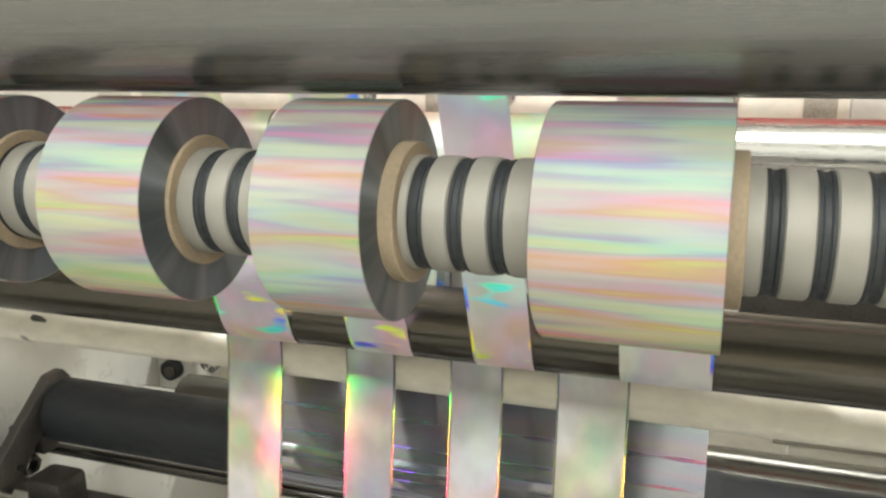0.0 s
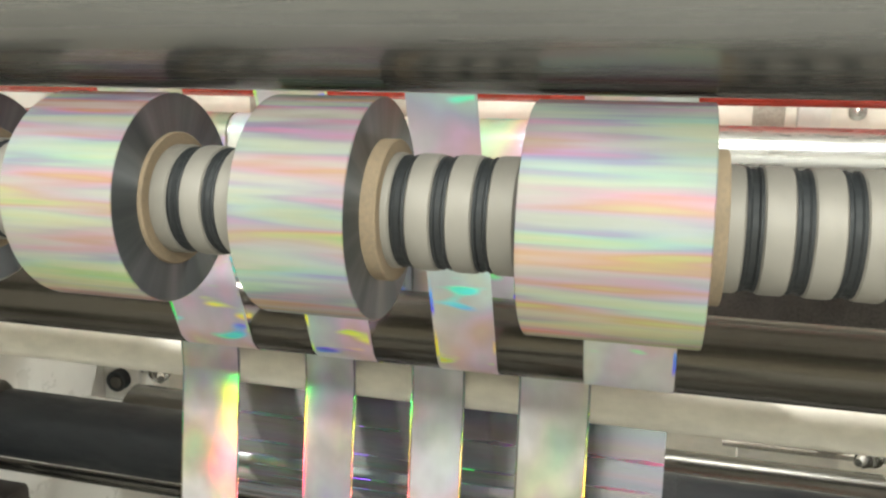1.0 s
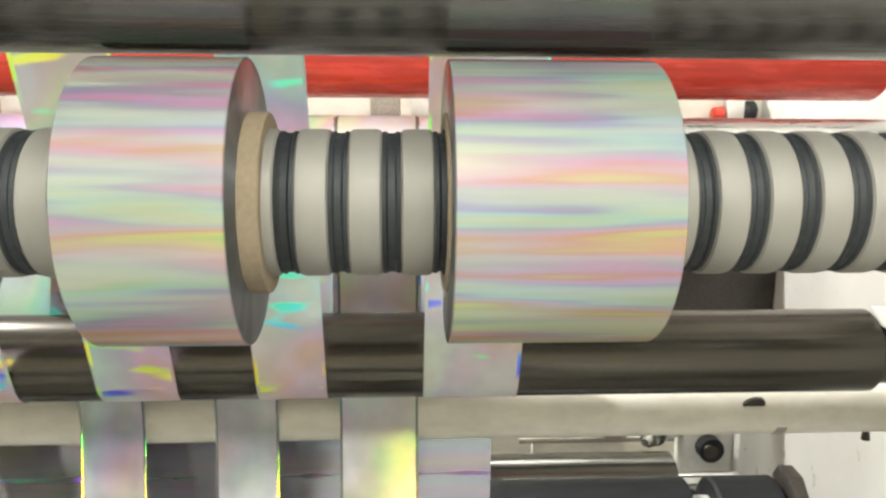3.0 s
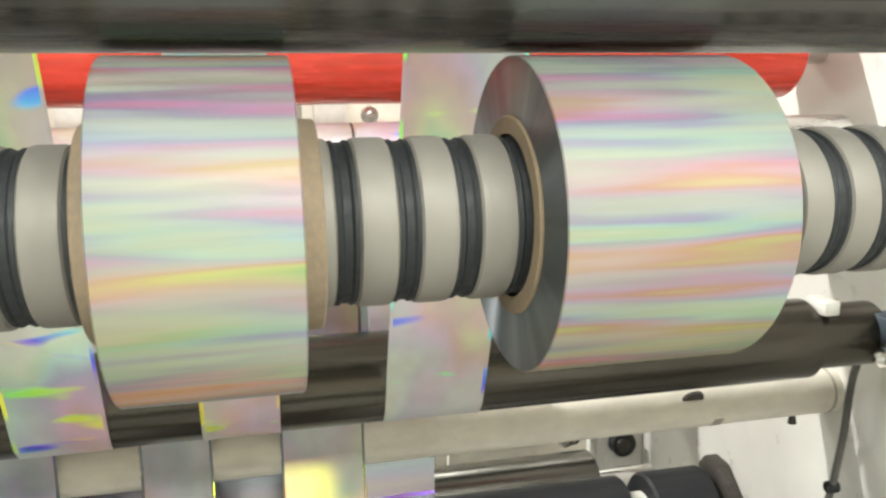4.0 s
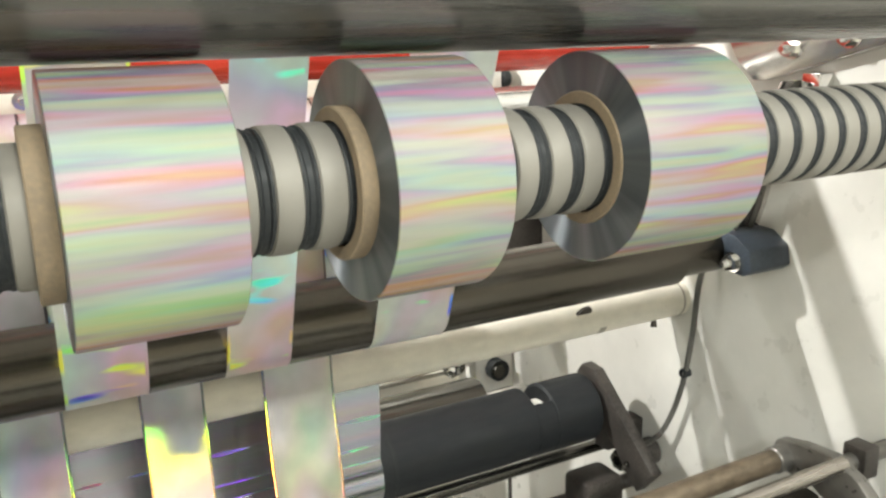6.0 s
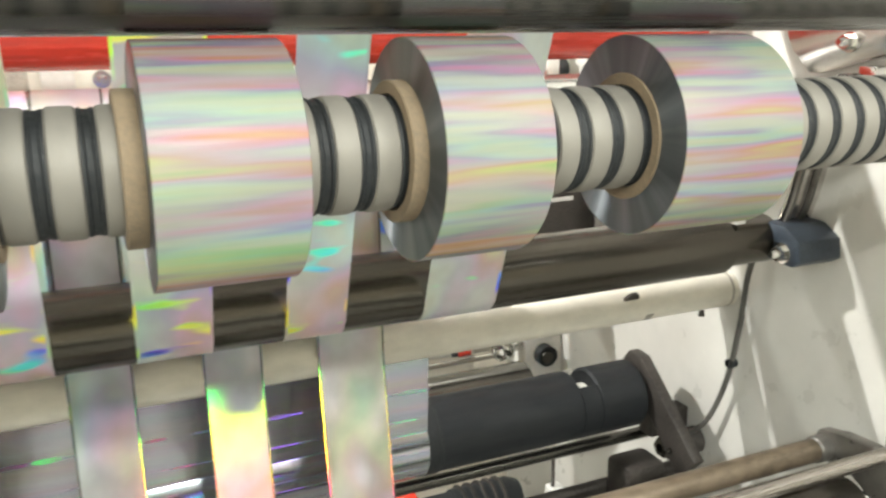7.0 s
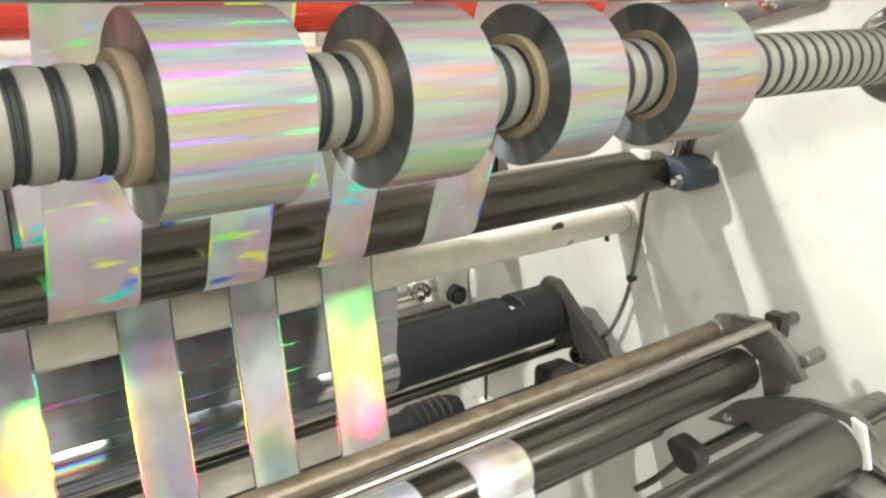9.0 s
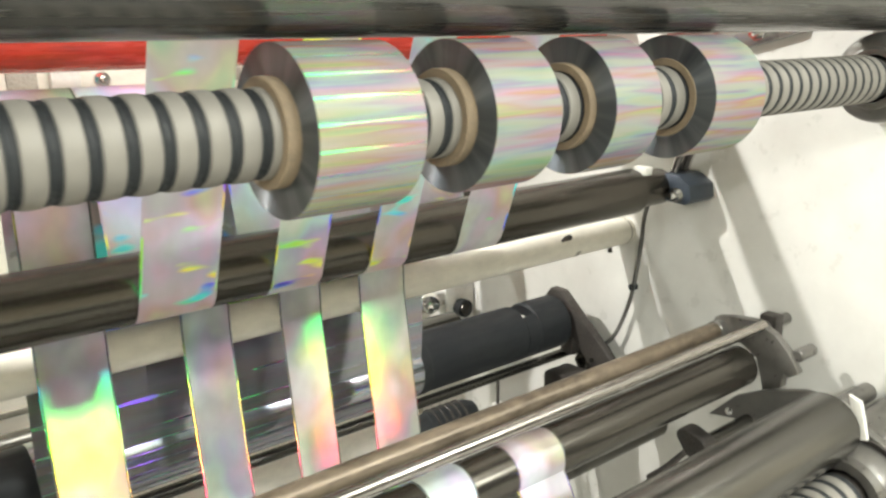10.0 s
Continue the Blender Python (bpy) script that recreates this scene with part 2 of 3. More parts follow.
STEEL_ROLL = plain("worn_steel_roller", (0.10, 0.094, 0.083), 0.24, 0.9, 0.05, 14, (0.04, 1.0, 1.0), 0.004, 0.0, 0.08)
STEEL_WORN = plain("worn_bright_steel", (0.36, 0.33, 0.30), 0.25, 1.0, 0.08, 20, (0.06, 1, 1), 0.01, 0.1)
CHROME = plain("chrome", (0.72, 0.71, 0.69), 0.12, 1.0, 0.05, 20, (0.1, 1, 1), 0.0)
# the strong mottling paints patches of light on the tube; the stains are its own
BRONZE_TUBE = plain("brown_tube", (0.155, 0.12, 0.084), 0.4, 0.5, 0.26, 12, (0.5, 1, 1), 0.05, 0.2)
CREAM_PAINT = plain("cream_paint", (0.77, 0.725, 0.63), 0.45, 0, 0.06, 8, (0.5, 1, 1), 0.03, 0.1)
PANEL_PAINT = plain("white_panel_paint", (0.63, 0.61, 0.565), 0.33, 0, 0.025, 3, (1, 1, 1), 0.01, 0.0)
WHITE_PART = plain("white_painted_part", (0.68, 0.66, 0.61), 0.4, 0, 0.05, 12, (1, 1, 1), 0.03)
RED_COAT = plain("red_polyurethane", (0.72, 0.06, 0.035), 0.25, 0, 0.15, 18, (0.1, 1, 1), 0.03)
DARK_STEEL = plain("dark_bracket_steel", (0.06, 0.052, 0.046), 0.5, 0.4, 0.25, 30, (1, 1, 1), 0.15, 0.2)
BLUE_BLOCK = plain("blue_grey_block", (0.05, 0.064, 0.085), 0.4, 0.2, 0.15, 30, (1, 1, 1), 0.1)
STEEL_PLAIN = plain("cast_grey_steel", (0.175, 0.165, 0.15), 0.34, 0.7, 0.06, 14, (1, 1, 1), 0.04)
BRASS = plain("brass", (0.5, 0.34, 0.12), 0.3, 1.0, 0.1, 40)
CABLE_SKIN = plain("grey_cable_skin", (0.085, 0.08, 0.072), 0.5, 0, 0.15, 40)
FLOOR_PAINT = plain("grey_floor_paint", (0.36, 0.355, 0.335), 0.45, 0, 0.12, 2.5, (1, 1, 1), 0.04, 0.2)
HALL_WALL = plain("hall_wall_paint", (0.66, 0.62, 0.53), 0.7, 0, 0.05, 1.2, (1, 1, 1), 0.05, 0.1)
HALL_CEIL = plain("hall_ceiling_paint", (0.66, 0.65, 0.61), 0.8, 0, 0.05, 1.0, (1, 1, 1), 0.05)
PINK_PLATE = plain("polished_plate", (0.66, 0.62, 0.6), 0.16, 0.95, 0.05, 18, (1, 1, 1), 0.02)
TAPE = plain("grey_tape", (0.33, 0.30, 0.25), 0.5, 0, 0.15, 30)
LAMP_GLOW = Mat("lamp_diffuser")
LAMP_GLOW.b.inputs["Emission Color"].default_value = (0.985, 1, 0.92, 1)
LAMP_GLOW.b.inputs["Emission Strength"].default_value = 5.0
LAMP_GLOW = LAMP_GLOW.set((0.8, 0.8, 0.78), 0.5)

# ---- mesh helpers ----


def mesh(name, bm, material, parent=None, label="", smooth=True):
    me = bpy.data.meshes.new(name)
    bmesh.ops.recalc_face_normals(bm, faces=bm.faces)
    bm.to_mesh(me)
    bm.free()
    me.materials.append(material)
    if smooth:
        me.shade_smooth()
        me.set_sharp_from_angle(angle=radians(32))
    ob = new(name, me)
    if parent:
        ob.parent = parent
        ob.matrix_parent_inverse = Matrix.Translation(-parent.location)
    if label:
        ob["label"] = label
    return ob


def part(name, bm, material, parent, label="", smooth=True):
    return mesh(name, bm, material, parent, label, smooth)


def thing(name, label, category, at=(0, 0, 0), group="", kind=""):
    ob = new(name)
    ob.empty_display_size = 0.05
    ob.location = at
    return tagged(ob, label, category, group, kind)


def lathe(profile, segs=64, y=0.0, z=0.0):
    """A closed profile of (x, r) turned about the x axis through (y, z)."""
    bm = bmesh.new()
    rings = []
    for px, r in profile:
        rings.append([bm.verts.new((px, y - r * math.cos(a), z + r * math.sin(a))) for a in [2 * math.pi * i / segs for i in range(segs)]])
    for k in range(len(rings)):
        p, q = rings[k], rings[(k + 1) % len(rings)]
        for i in range(segs):
            j = (i + 1) % segs
            bm.faces.new((p[i], p[j], q[j], q[i]))
    return bm


def rod(x0, x1, r, bevel=0.0015, segs=64, y=0.0, z=0.0):
    """A solid bar along x with bevelled ends."""
    return lathe([(x0, 1e-4), (x0, r - bevel), (x0 + bevel, r), (x1 - bevel, r), (x1, r - bevel), (x1, 1e-4)], segs, y, z)


def tube(x0, x1, r_in, r, bevel=0.001, segs=64, y=0.0, z=0.0):
    return lathe([(x0, r_in), (x0, r - bevel), (x0 + bevel, r), (x1 - bevel, r), (x1, r - bevel), (x1, r_in)], segs, y, z)


def box(lo, hi, bevel=0.002):
    bm = bmesh.new()
    c = [(a + b) / 2 for a, b in zip(lo, hi)]
    s = [b - a for a, b in zip(lo, hi)]
    bmesh.ops.create_cube(bm, size=1, matrix=Matrix.Translation(c) @ Matrix.Diagonal((*s, 1)))
    if bevel:
        bmesh.ops.bevel(bm, geom=bm.edges[:], offset=bevel, segments=2, affect="EDGES", profile=0.5)
    return bm


def slab(outline, x0, x1, bevel=0.002):
    """A plate across x with an outline of (y, z) points."""
    bm = bmesh.new()
    a = [bm.verts.new((x0, y, z)) for y, z in outline]
    b = [bm.verts.new((x1, y, z)) for y, z in outline]
    bm.faces.new(a)
    bm.faces.new(b[::-1])
    for i in range(len(a)):
        j = (i + 1) % len(a)
        bm.faces.new((a[i], b[i], b[j], a[j]))
    if bevel:
        bmesh.ops.bevel(bm, geom=bm.edges[:], offset=bevel, segments=2, affect="EDGES", profile=0.5)
    return bm


def hull(discs, n=20):
    """The outline round several discs (y, z, r)."""
    pts = [(y + r * math.cos(2 * math.pi * i / n), z + r * math.sin(2 * math.pi * i / n)) for y, z, r in discs for i in range(n)]
    pts = sorted(set(pts))

    def half(seq):
        out = []
        for p in seq:
            while len(out) > 1 and (out[-1][0] - out[-2][0]) * (p[1] - out[-2][1]) - (out[-1][1] - out[-2][1]) * (p[0] - out[-2][0]) <= 0:
                out.pop()
            out.append(p)
        return out[:-1]
    return half(pts) + half(pts[::-1])


def ribbon(path, x0, x1, thick=0.0004, curl=0.0):
    """A foil strip that follows a path of (y, z) points, between x0 and x1; curl lifts its edge at x1."""
    bm = bmesh.new()
    lift = (0, 0.11, 0.44, 1) if curl else (0, 0, 0)
    cols = len(lift) - 1
    rows = []
    for i, (y, z) in enumerate(path):
        ya, za = path[max(i - 1, 0)]
        yb, zb = path[min(i + 1, len(path) - 1)]
        d = math.hypot(yb - ya, zb - za)
        ny, nz = -(zb - za) / d, (yb - ya) / d
        top, low = [], []
        for k in range(cols + 1):
            x = x0 + (x1 - x0) * k / cols
            w = curl * lift[k] * (0.6 + 0.4 * math.sin(i * 0.5 + x0 * 40))
            top.append(bm.verts.new((x, y + ny * (thick + w), z + nz * (thick + w))))
            low.append(bm.verts.new((x, y + ny * w, z + nz * w)))
        rows.append((top, low))
    for (t0, l0), (t1, l1) in zip(rows, rows[1:]):
        for k in range(cols):
            bm.faces.new((t0[k], t0[k + 1], t1[k + 1], t1[k]))
            bm.faces.new((l0[k], l1[k], l1[k + 1], l0[k + 1]))
        bm.faces.new((t0[0], t1[0], l1[0], l0[0]))
        bm.faces.new((t0[-1], l0[-1], l1[-1], t1[-1]))
    for t, l in (rows[0], rows[-1]):
        bm.faces.new([*t, *l[::-1]])
    return bm


def arc(cy, cz, r, a0, a1, n=14):
    """Points on a circle; angles in degrees, 0 to the back, 90 up."""
    return [(cy + r * math.cos(radians(a0 + (a1 - a0) * i / n)), cz + r * math.sin(radians(a0 + (a1 - a0) * i / n))) for i in range(n + 1)]


def wire(name, points, radius, material, parent=None, res=6):
    """A round bent rod or cable through points."""
    bm = bmesh.new()
    pts = [Vector(p) for p in points]
    fine = []
    for i in range(len(pts) - 1):
        p0, p1, p2, p3 = pts[max(i - 1, 0)], pts[i], pts[i + 1], pts[min(i + 2, len(pts) - 1)]
        for k in range(res):
            s = k / res
            fine.append(0.5 * ((2 * p1) + (p2 - p0) * s + (2 * p0 - 5 * p1 + 4 * p2 - p3) * s * s + (3 * p1 - p0 - 3 * p2 + p3) * s ** 3))
    fine.append(pts[-1])
    rings = []
    for i, p in enumerate(fine):
        d = (fine[min(i + 1, len(fine) - 1)] - fine[max(i - 1, 0)]).normalized()
        u = d.orthogonal().normalized() if i == 0 else (u - d * u.dot(d)).normalized()
        w = d.cross(u)
        rings.append([bm.verts.new(p + radius * (u * math.cos(a) + w * math.sin(a))) for a in [2 * math.pi * j / 12 for j in range(12)]])
    for a, b in zip(rings, rings[1:]):
        for j in range(12):
            k = (j + 1) % 12
            bm.faces.new((a[j], a[k], b[k], b[j]))
    bm.faces.new(rings[0])
    bm.faces.new(rings[-1][::-1])
    return mesh(name, bm, material, parent)


def bolt_bm(at, axis, r, h):
    """A hexagon bolt head with a washer and a domed end; axis: a direction."""
    bm = bmesh.new()
    turn = Vector(axis).to_track_quat("Z", "Y").to_matrix().to_4x4()
    m = Matrix.Translation(at) @ turn
    bmesh.ops.create_cone(bm, cap_ends=True, segments=28, radius1=r * 1.35, radius2=r * 1.3, depth=h * 0.25, matrix=m @ Matrix.Translation((0, 0, h * 0.12)))
    bmesh.ops.create_cone(bm, cap_ends=True, segments=6, radius1=r, radius2=r, depth=h * 0.6, matrix=m @ Matrix.Translation((0, 0, h * 0.5)))
    bmesh.ops.create_cone(bm, cap_ends=True, segments=20, radius1=r * 0.62, radius2=r * 0.4, depth=h * 0.5, matrix=m @ Matrix.Translation((0, 0, h)))
    return bm

# ---- structure ----
MID = -0.186
SIDE_X = 0.765


def flip(x, side):
    """x on the right half of the machine, or its mirror on the left half."""
    return x if side > 0 else 2 * MID - x


mesh("floor", box((-4.5, -7.5, -0.1), (4.5, 4.5, 0), 0), FLOOR_PAINT, smooth=False)
mesh("ceiling", box((-4.5, -7.5, 3.6), (4.5, 4.5, 3.7), 0), HALL_CEIL, smooth=False)
mesh("wall_north", box((-4.5, 4.5, 0), (4.5, 4.6, 3.6), 0), HALL_WALL, smooth=False)
mesh("wall_south", box((-4.5, -7.6, 0), (4.5, -7.5, 3.6), 0), HALL_WALL, smooth=False)
mesh("wall_east", box((4.5, -7.5, 0), (4.6, 4.5, 3.6), 0), HALL_WALL, smooth=False)
mesh("wall_west", box((-4.6, -7.5, 0), (-4.5, 4.5, 3.6), 0), HALL_WALL, smooth=False)
for name in ("floor", "ceiling", "wall_north", "wall_south", "wall_east", "wall_west"):
    tagged(bpy.data.objects[name], {"floor": "grey painted factory floor", "ceiling": "pale factory ceiling"}.get(name, "cream painted factory wall"), name.split("_")[0], kind="structure")

for side in (1, -1):
    xs = sorted((flip(SIDE_X, side), flip(SIDE_X + 0.03, side)))
    ob = mesh("side_panel", slab([(-0.55, 0), (1.5, 0), (1.5, Z + 0.62), (1.2, Z + 0.8), (-0.3, Z + 0.8), (-0.55, Z + 0.5)], *xs, 0.004), PANEL_PAINT)
    tagged(ob, "white painted side panel of the slitting machine", "machine frame", "side panels", "structure")

for lx, ly in LAMPS:
    lamp = thing("ceiling_light", "assumed white ceiling light with a glowing diffuser, out of view", "ceiling light", (lx, ly, 3.6), "ceiling lights")
    hx, hy = [w / 2 for w in lamp_size(ly)]
    part("housing", box((lx - hx - 0.04, ly - hy - 0.03, 3.5), (lx + hx + 0.04, ly + hy + 0.03, 3.6), 0.01), WHITE_PART, lamp)
    part("diffuser", box((lx - hx, ly - hy, 3.485), (lx + hx, ly + hy, 3.5), 0.004), LAMP_GLOW, lamp)
bay = thing("high_bay_light", "round white high bay lamp under the ceiling", "ceiling light", (-1.62, 1.38, 3.6))
part("shade", lathe([(Z + 1.8, 0.16), (Z + 2.0, 0.06), (Z + 2.1, 0.05), (Z + 2.1, 0.045), (Z + 2.0, 0.055), (Z + 1.8, 0.155)], 32), WHITE_PART, None)
shade = bpy.data.objects["shade"]
shade.matrix_world = Matrix.Translation((-1.62, 1.38, 0)) @ Matrix.Rotation(radians(-90), 4, "Y")
shade.parent, shade.matrix_parent_inverse = bay, Matrix.Translation((1.62, -1.38, -3.6))
wire("suspension_cable", [(-1.62, 1.38, Z + 2.08), (-1.62, 1.38, 3.6)], 0.006, CABLE_SKIN, bay).matrix_parent_inverse = Matrix.Translation((1.62, -1.38, -3.6))

# ---- rewind shaft with its friction rings, and the rolls on it ----
SPINNERS = []
RING_STEP = 0.026


def rewind_shaft(x0, x1, first, y, z, name, label):
    ob = thing(name, label, "shaft", (0, y, z))
    part("shaft_body", rod(x0 - 0.04, x1 + 0.05, 0.033, 0.002, 48, y, z), DARK_STEEL, ob)
    n0, n1 = math.ceil((first - x1) / RING_STEP), math.floor((first - x0) / RING_STEP)
    half = 0.0046
    sleeve = lathe([(-RING_STEP + half, 0.0335), (-RING_STEP + half, 0.0362), (-RING_STEP + half + 0.0012, 0.0378), (-RING_STEP + half + 0.003, 0.0382),
                    (-half - 0.003, 0.0382), (-half - 0.0012, 0.0378), (-half, 0.0362), (-half, 0.0335)], 64, y, z)
    seal = lathe([(-half, 0.0335), (-half, 0.0368), (-0.0028, 0.0372), (-0.0016, 0.0362), (0.0016, 0.0362), (0.0028, 0.0372), (half, 0.0368), (half, 0.0335)], 64, y, z)
    first_sleeve, first_seal = None, None
    for n in range(n0, n1 + 1):
        for kind, bm, material in (("friction_ring", sleeve, SLEEVE), ("rubber_seal", seal, RUBBER)):
            src = first_sleeve if kind == "friction_ring" else first_seal
            if src is None:
                src = part(kind, bm, material, ob)
                if kind == "friction_ring":
                    first_sleeve = src
                else:
                    first_seal = src
                piece = src
            else:
                piece = new(kind, src.data)
                piece.parent = ob
                piece.matrix_parent_inverse = src.matrix_parent_inverse
            piece.location.x = first - n * RING_STEP
    SPINNERS.append((ob, 0.0738))
    return ob


def film_roll(x0, x1, left, right, foil, label):
    """A wound roll of holographic foil on a cardboard core that stands out by left and right."""
    xc, r, rc = (x0 + x1) / 2, 0.0738, 0.0468
    ob = thing("film_roll", label, "film roll", (xc, 0, Z), "rolls on the rewind shaft")
    part("film_winding", lathe([(x0, r - 0.0006), (x0 + 0.0006, r), (x1 - 0.0006, r), (x1, r - 0.0006), (x1, r - 0.001), (x0, r - 0.001)], 128, 0, Z), foil, ob)
    for xa, xb in ((x0, x0 + 0.003), (x1, x1 - 0.003)):
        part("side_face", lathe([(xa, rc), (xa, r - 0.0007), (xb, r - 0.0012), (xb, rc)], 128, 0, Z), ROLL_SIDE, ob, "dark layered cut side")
    part("core", tube(x0 - left, x1 + right, 0.0384, rc, 0.0008, 96, 0, Z), CARDBOARD, ob, "brown cardboard core")
    SPINNERS.append((ob, r))
    return ob


rewind_shaft(-1.08, 0.64, 0.2281, 0, Z, "rewind_shaft", "grey ringed friction shaft with black rubber seals")
film_roll(-0.4237, -0.3189, 0.012, 0.004, HOLO_ROLL_LINES, "wide silver holographic film roll beside bare friction rings")
film_roll(-0.2395, -0.1554, 0.012, 0.003, HOLO_ROLL, "silver holographic film roll on a brown core")
film_roll(-0.0746, 0.0, 0.010, 0.010, HOLO_ROLL, "narrow silver holographic film roll on a brown core")
film_roll(0.1006, 0.2048, 0.0015, 0.009, HOLO_ROLL, "wide silver holographic film roll near the side panel")
hub = thing("bearing_housing", "grey rounded bearing housing at the shaft's end", "bearing", (0.68, 0, Z))
part("housing", lathe([(0.652, 0.040), (0.652, 0.056), (0.658, 0.066), (0.668, 0.072), (0.684, 0.074), (0.715, 0.074), (0.715, 0.06), (0.762, 0.06), (0.762, 0.040)], 64, 0, Z), STEEL_PLAIN, hub)
part("end_cap", tube(0.643, 0.652, 0.0384, 0.05, 0.003, 48, 0, Z), STEEL_PLAIN, hub)
hub2 = thing("bearing_housing", "grey rounded bearing housing at the shaft's end", "bearing", (flip(0.72, -1), 0, Z))
part("housing", tube(flip(0.762, -1), flip(0.70, -1), 0.040, 0.07, 0.004, 64, 0, Z), STEEL_PLAIN, hub2)

# ---- rollers ----


def roller(name, label, x0, x1, y, z, r, material, journal=0.02, reach=(0.03, 0.03), spin=True, segs=96, ends=None):
    ob = thing(name, label, "roller", (0, y, Z + z))
    part("barrel", rod(x0, x1, r, 0.002, segs, y, Z + z), material, ob)
    for a, b in ((x0 - reach[0], x0), (x1, x1 + reach[1])):
        part("journal", rod(a, b, journal, 0.001, 48, y, Z + z), ends or CHROME, ob)
    if spin:
        SPINNERS.append((ob, -r))
    return ob


LEFT = 2 * MID - SIDE_X
roller("contact_roller", "large brushed grey steel contact roller above the rolls", LEFT + 0.02, 0.745, 0.0216, 0.1567, 0.0812, STEEL_BRUSHED, 0.03, (0.02, 0.02))
roller("guide_roller", "dark glossy guide roller under the film strips", flip(0.605, -1), 0.605, 0.4408, -0.2349, 0.0467, STEEL_DARK, 0.038, (0.16, 0.09), ends=STEEL_DARK)
roller("upper_idler", "chrome idler roller above the strips", LEFT + 0.02, 0.745, 0.17, 0.30, 0.035, CHROME, 0.015, (0.02, 0.02))
roller("chrome_roller", "polished chrome roller under the film web", LEFT + 0.02, 0.745, 0.578, -0.012, 0.031, SATIN_CHROME, 0.015, (0.02, 0.02))
roller("red_roller", "glossy red coated roller at the back", flip(0.70, -1), 0.70, 0.655, 0.105, 0.066, RED_COAT, 0.02, (0.07, 0.065))
web_roller = roller("web_roller", "drum with black rubber covers carrying the film web", flip(0.648, -1), 0.648, 0.696, -0.5917, 0.036, WHITE_PART, 0.022, (0.06, 0.03), spin=False)
BY, BZ = 0.696, Z - 0.5917
part("web_drum", tube(-0.5263, 0.2034, 0.0362, 0.0638, 0.001, 96, BY, BZ), STEEL_ROLL, web_roller)
part("rubber_cover", tube(flip(0.648, -1), -0.5263, 0.0362, 0.0639, 0.001, 96, BY, BZ), RUBBER_COAT, web_roller, "black rubber cover")
part("rubber_cover", tube(0.2034, 0.508, 0.0362, 0.0639, 0.001, 96, BY, BZ), RUBBER_COAT, web_roller, "black rubber cover")
part("rubber_cover", tube(0.546, 0.648, 0.0362, 0.0639, 0.004, 96, BY, BZ), RUBBER_COAT, web_roller, "black rubber cover")
part("notched_cover", ribbon(arc(BY, BZ, 0.0638, 128, 376, 60), 0.5085, 0.5455, 0.0275), RUBBER_COAT, web_roller, "black rubber cover with a notch")
part("clamp_ring", tube(0.224, 0.230, 0.0637, 0.0648, 0.0004, 96, BY, BZ), RUBBER, web_roller)
part("film_web", tube(-0.5263, 0.2034, 0.0641, 0.0648, 0.0002, 128, 0.696, Z - 0.5917), HOLO_WEB, web_roller, "mirror-like holographic film web")
part("end_collar", tube(0.2034, 0.226, 0.0641, 0.0658, 0.0008, 96, 0.696, Z - 0.5917), RUBBER, web_roller)
roller("back_roller", "grey roller behind the web roller", flip(0.6, -1), 0.6, 1.017, -0.6995, 0.06, STEEL_ROLL, 0.02, (0.13, 0.13))
roller("lower_idler", "steel idler low in the machine", LEFT + 0.02, 0.745, 0.455, -0.80, 0.035, STEEL_ROLL, 0.015, (0.02, 0.02))
roller("strip_roller", "dark worn steel roller under the lower strips", flip(0.63, -1), 0.63, 0.185, -0.548, 0.040, STEEL_DARK, 0.018, (0.03, 0.04))
roller("lower_contact_roller", "worn grey steel contact roller of the lower shaft", flip(0.298, -1), 0.298, -0.1448, -0.4443, 0.047, STEEL_ROLL, 0.03, (0.02, 0.03))
rewind_shaft(-0.62, 0.262, 0.2281, -0.1853, Z - 0.5244, "lower_rewind_shaft", "lower grey ringed friction shaft with black seals")


def bar(name, label, x0, x1, y, z, r, material, category="bar"):
    return tagged(mesh(name, rod(x0, x1, r, 0.0015, 48, y, Z + z), material), label, category)


bar("chrome_rod", "thin chrome cross rod under the web roller", LEFT, SIDE_X, 0.719, -0.698, 0.012, STEEL_ROLL)
bar("dark_rod", "dark steel cross rod low behind the strips", LEFT, SIDE_X, 0.66, -0.755, 0.014, DARK_STEEL)
brown = thing("brown_bar", "brown oxidised tube across the machine, patches of light in its colour", "bar", (MID, 0.233, Z - 0.485))
part("tube", rod(flip(0.612, -1), 0.612, 0.0165, 0.0015, 48, 0.233, Z - 0.485), BRONZE_TUBE, brown)
for side in (1, -1):
    ends_x = sorted((flip(0.612, side), flip(0.634, side)))
    part("end_ring", tube(*ends_x, 0.008, 0.0185, 0.002, 48, 0.233, Z - 0.485), STEEL_PLAIN, brown, "grey steel end ring")
bar("guard_rod", "polished steel rod beside the brown bar", flip(0.64, -1), 0.645, 0.15, -0.46, 0.0105, STEEL_WORN)

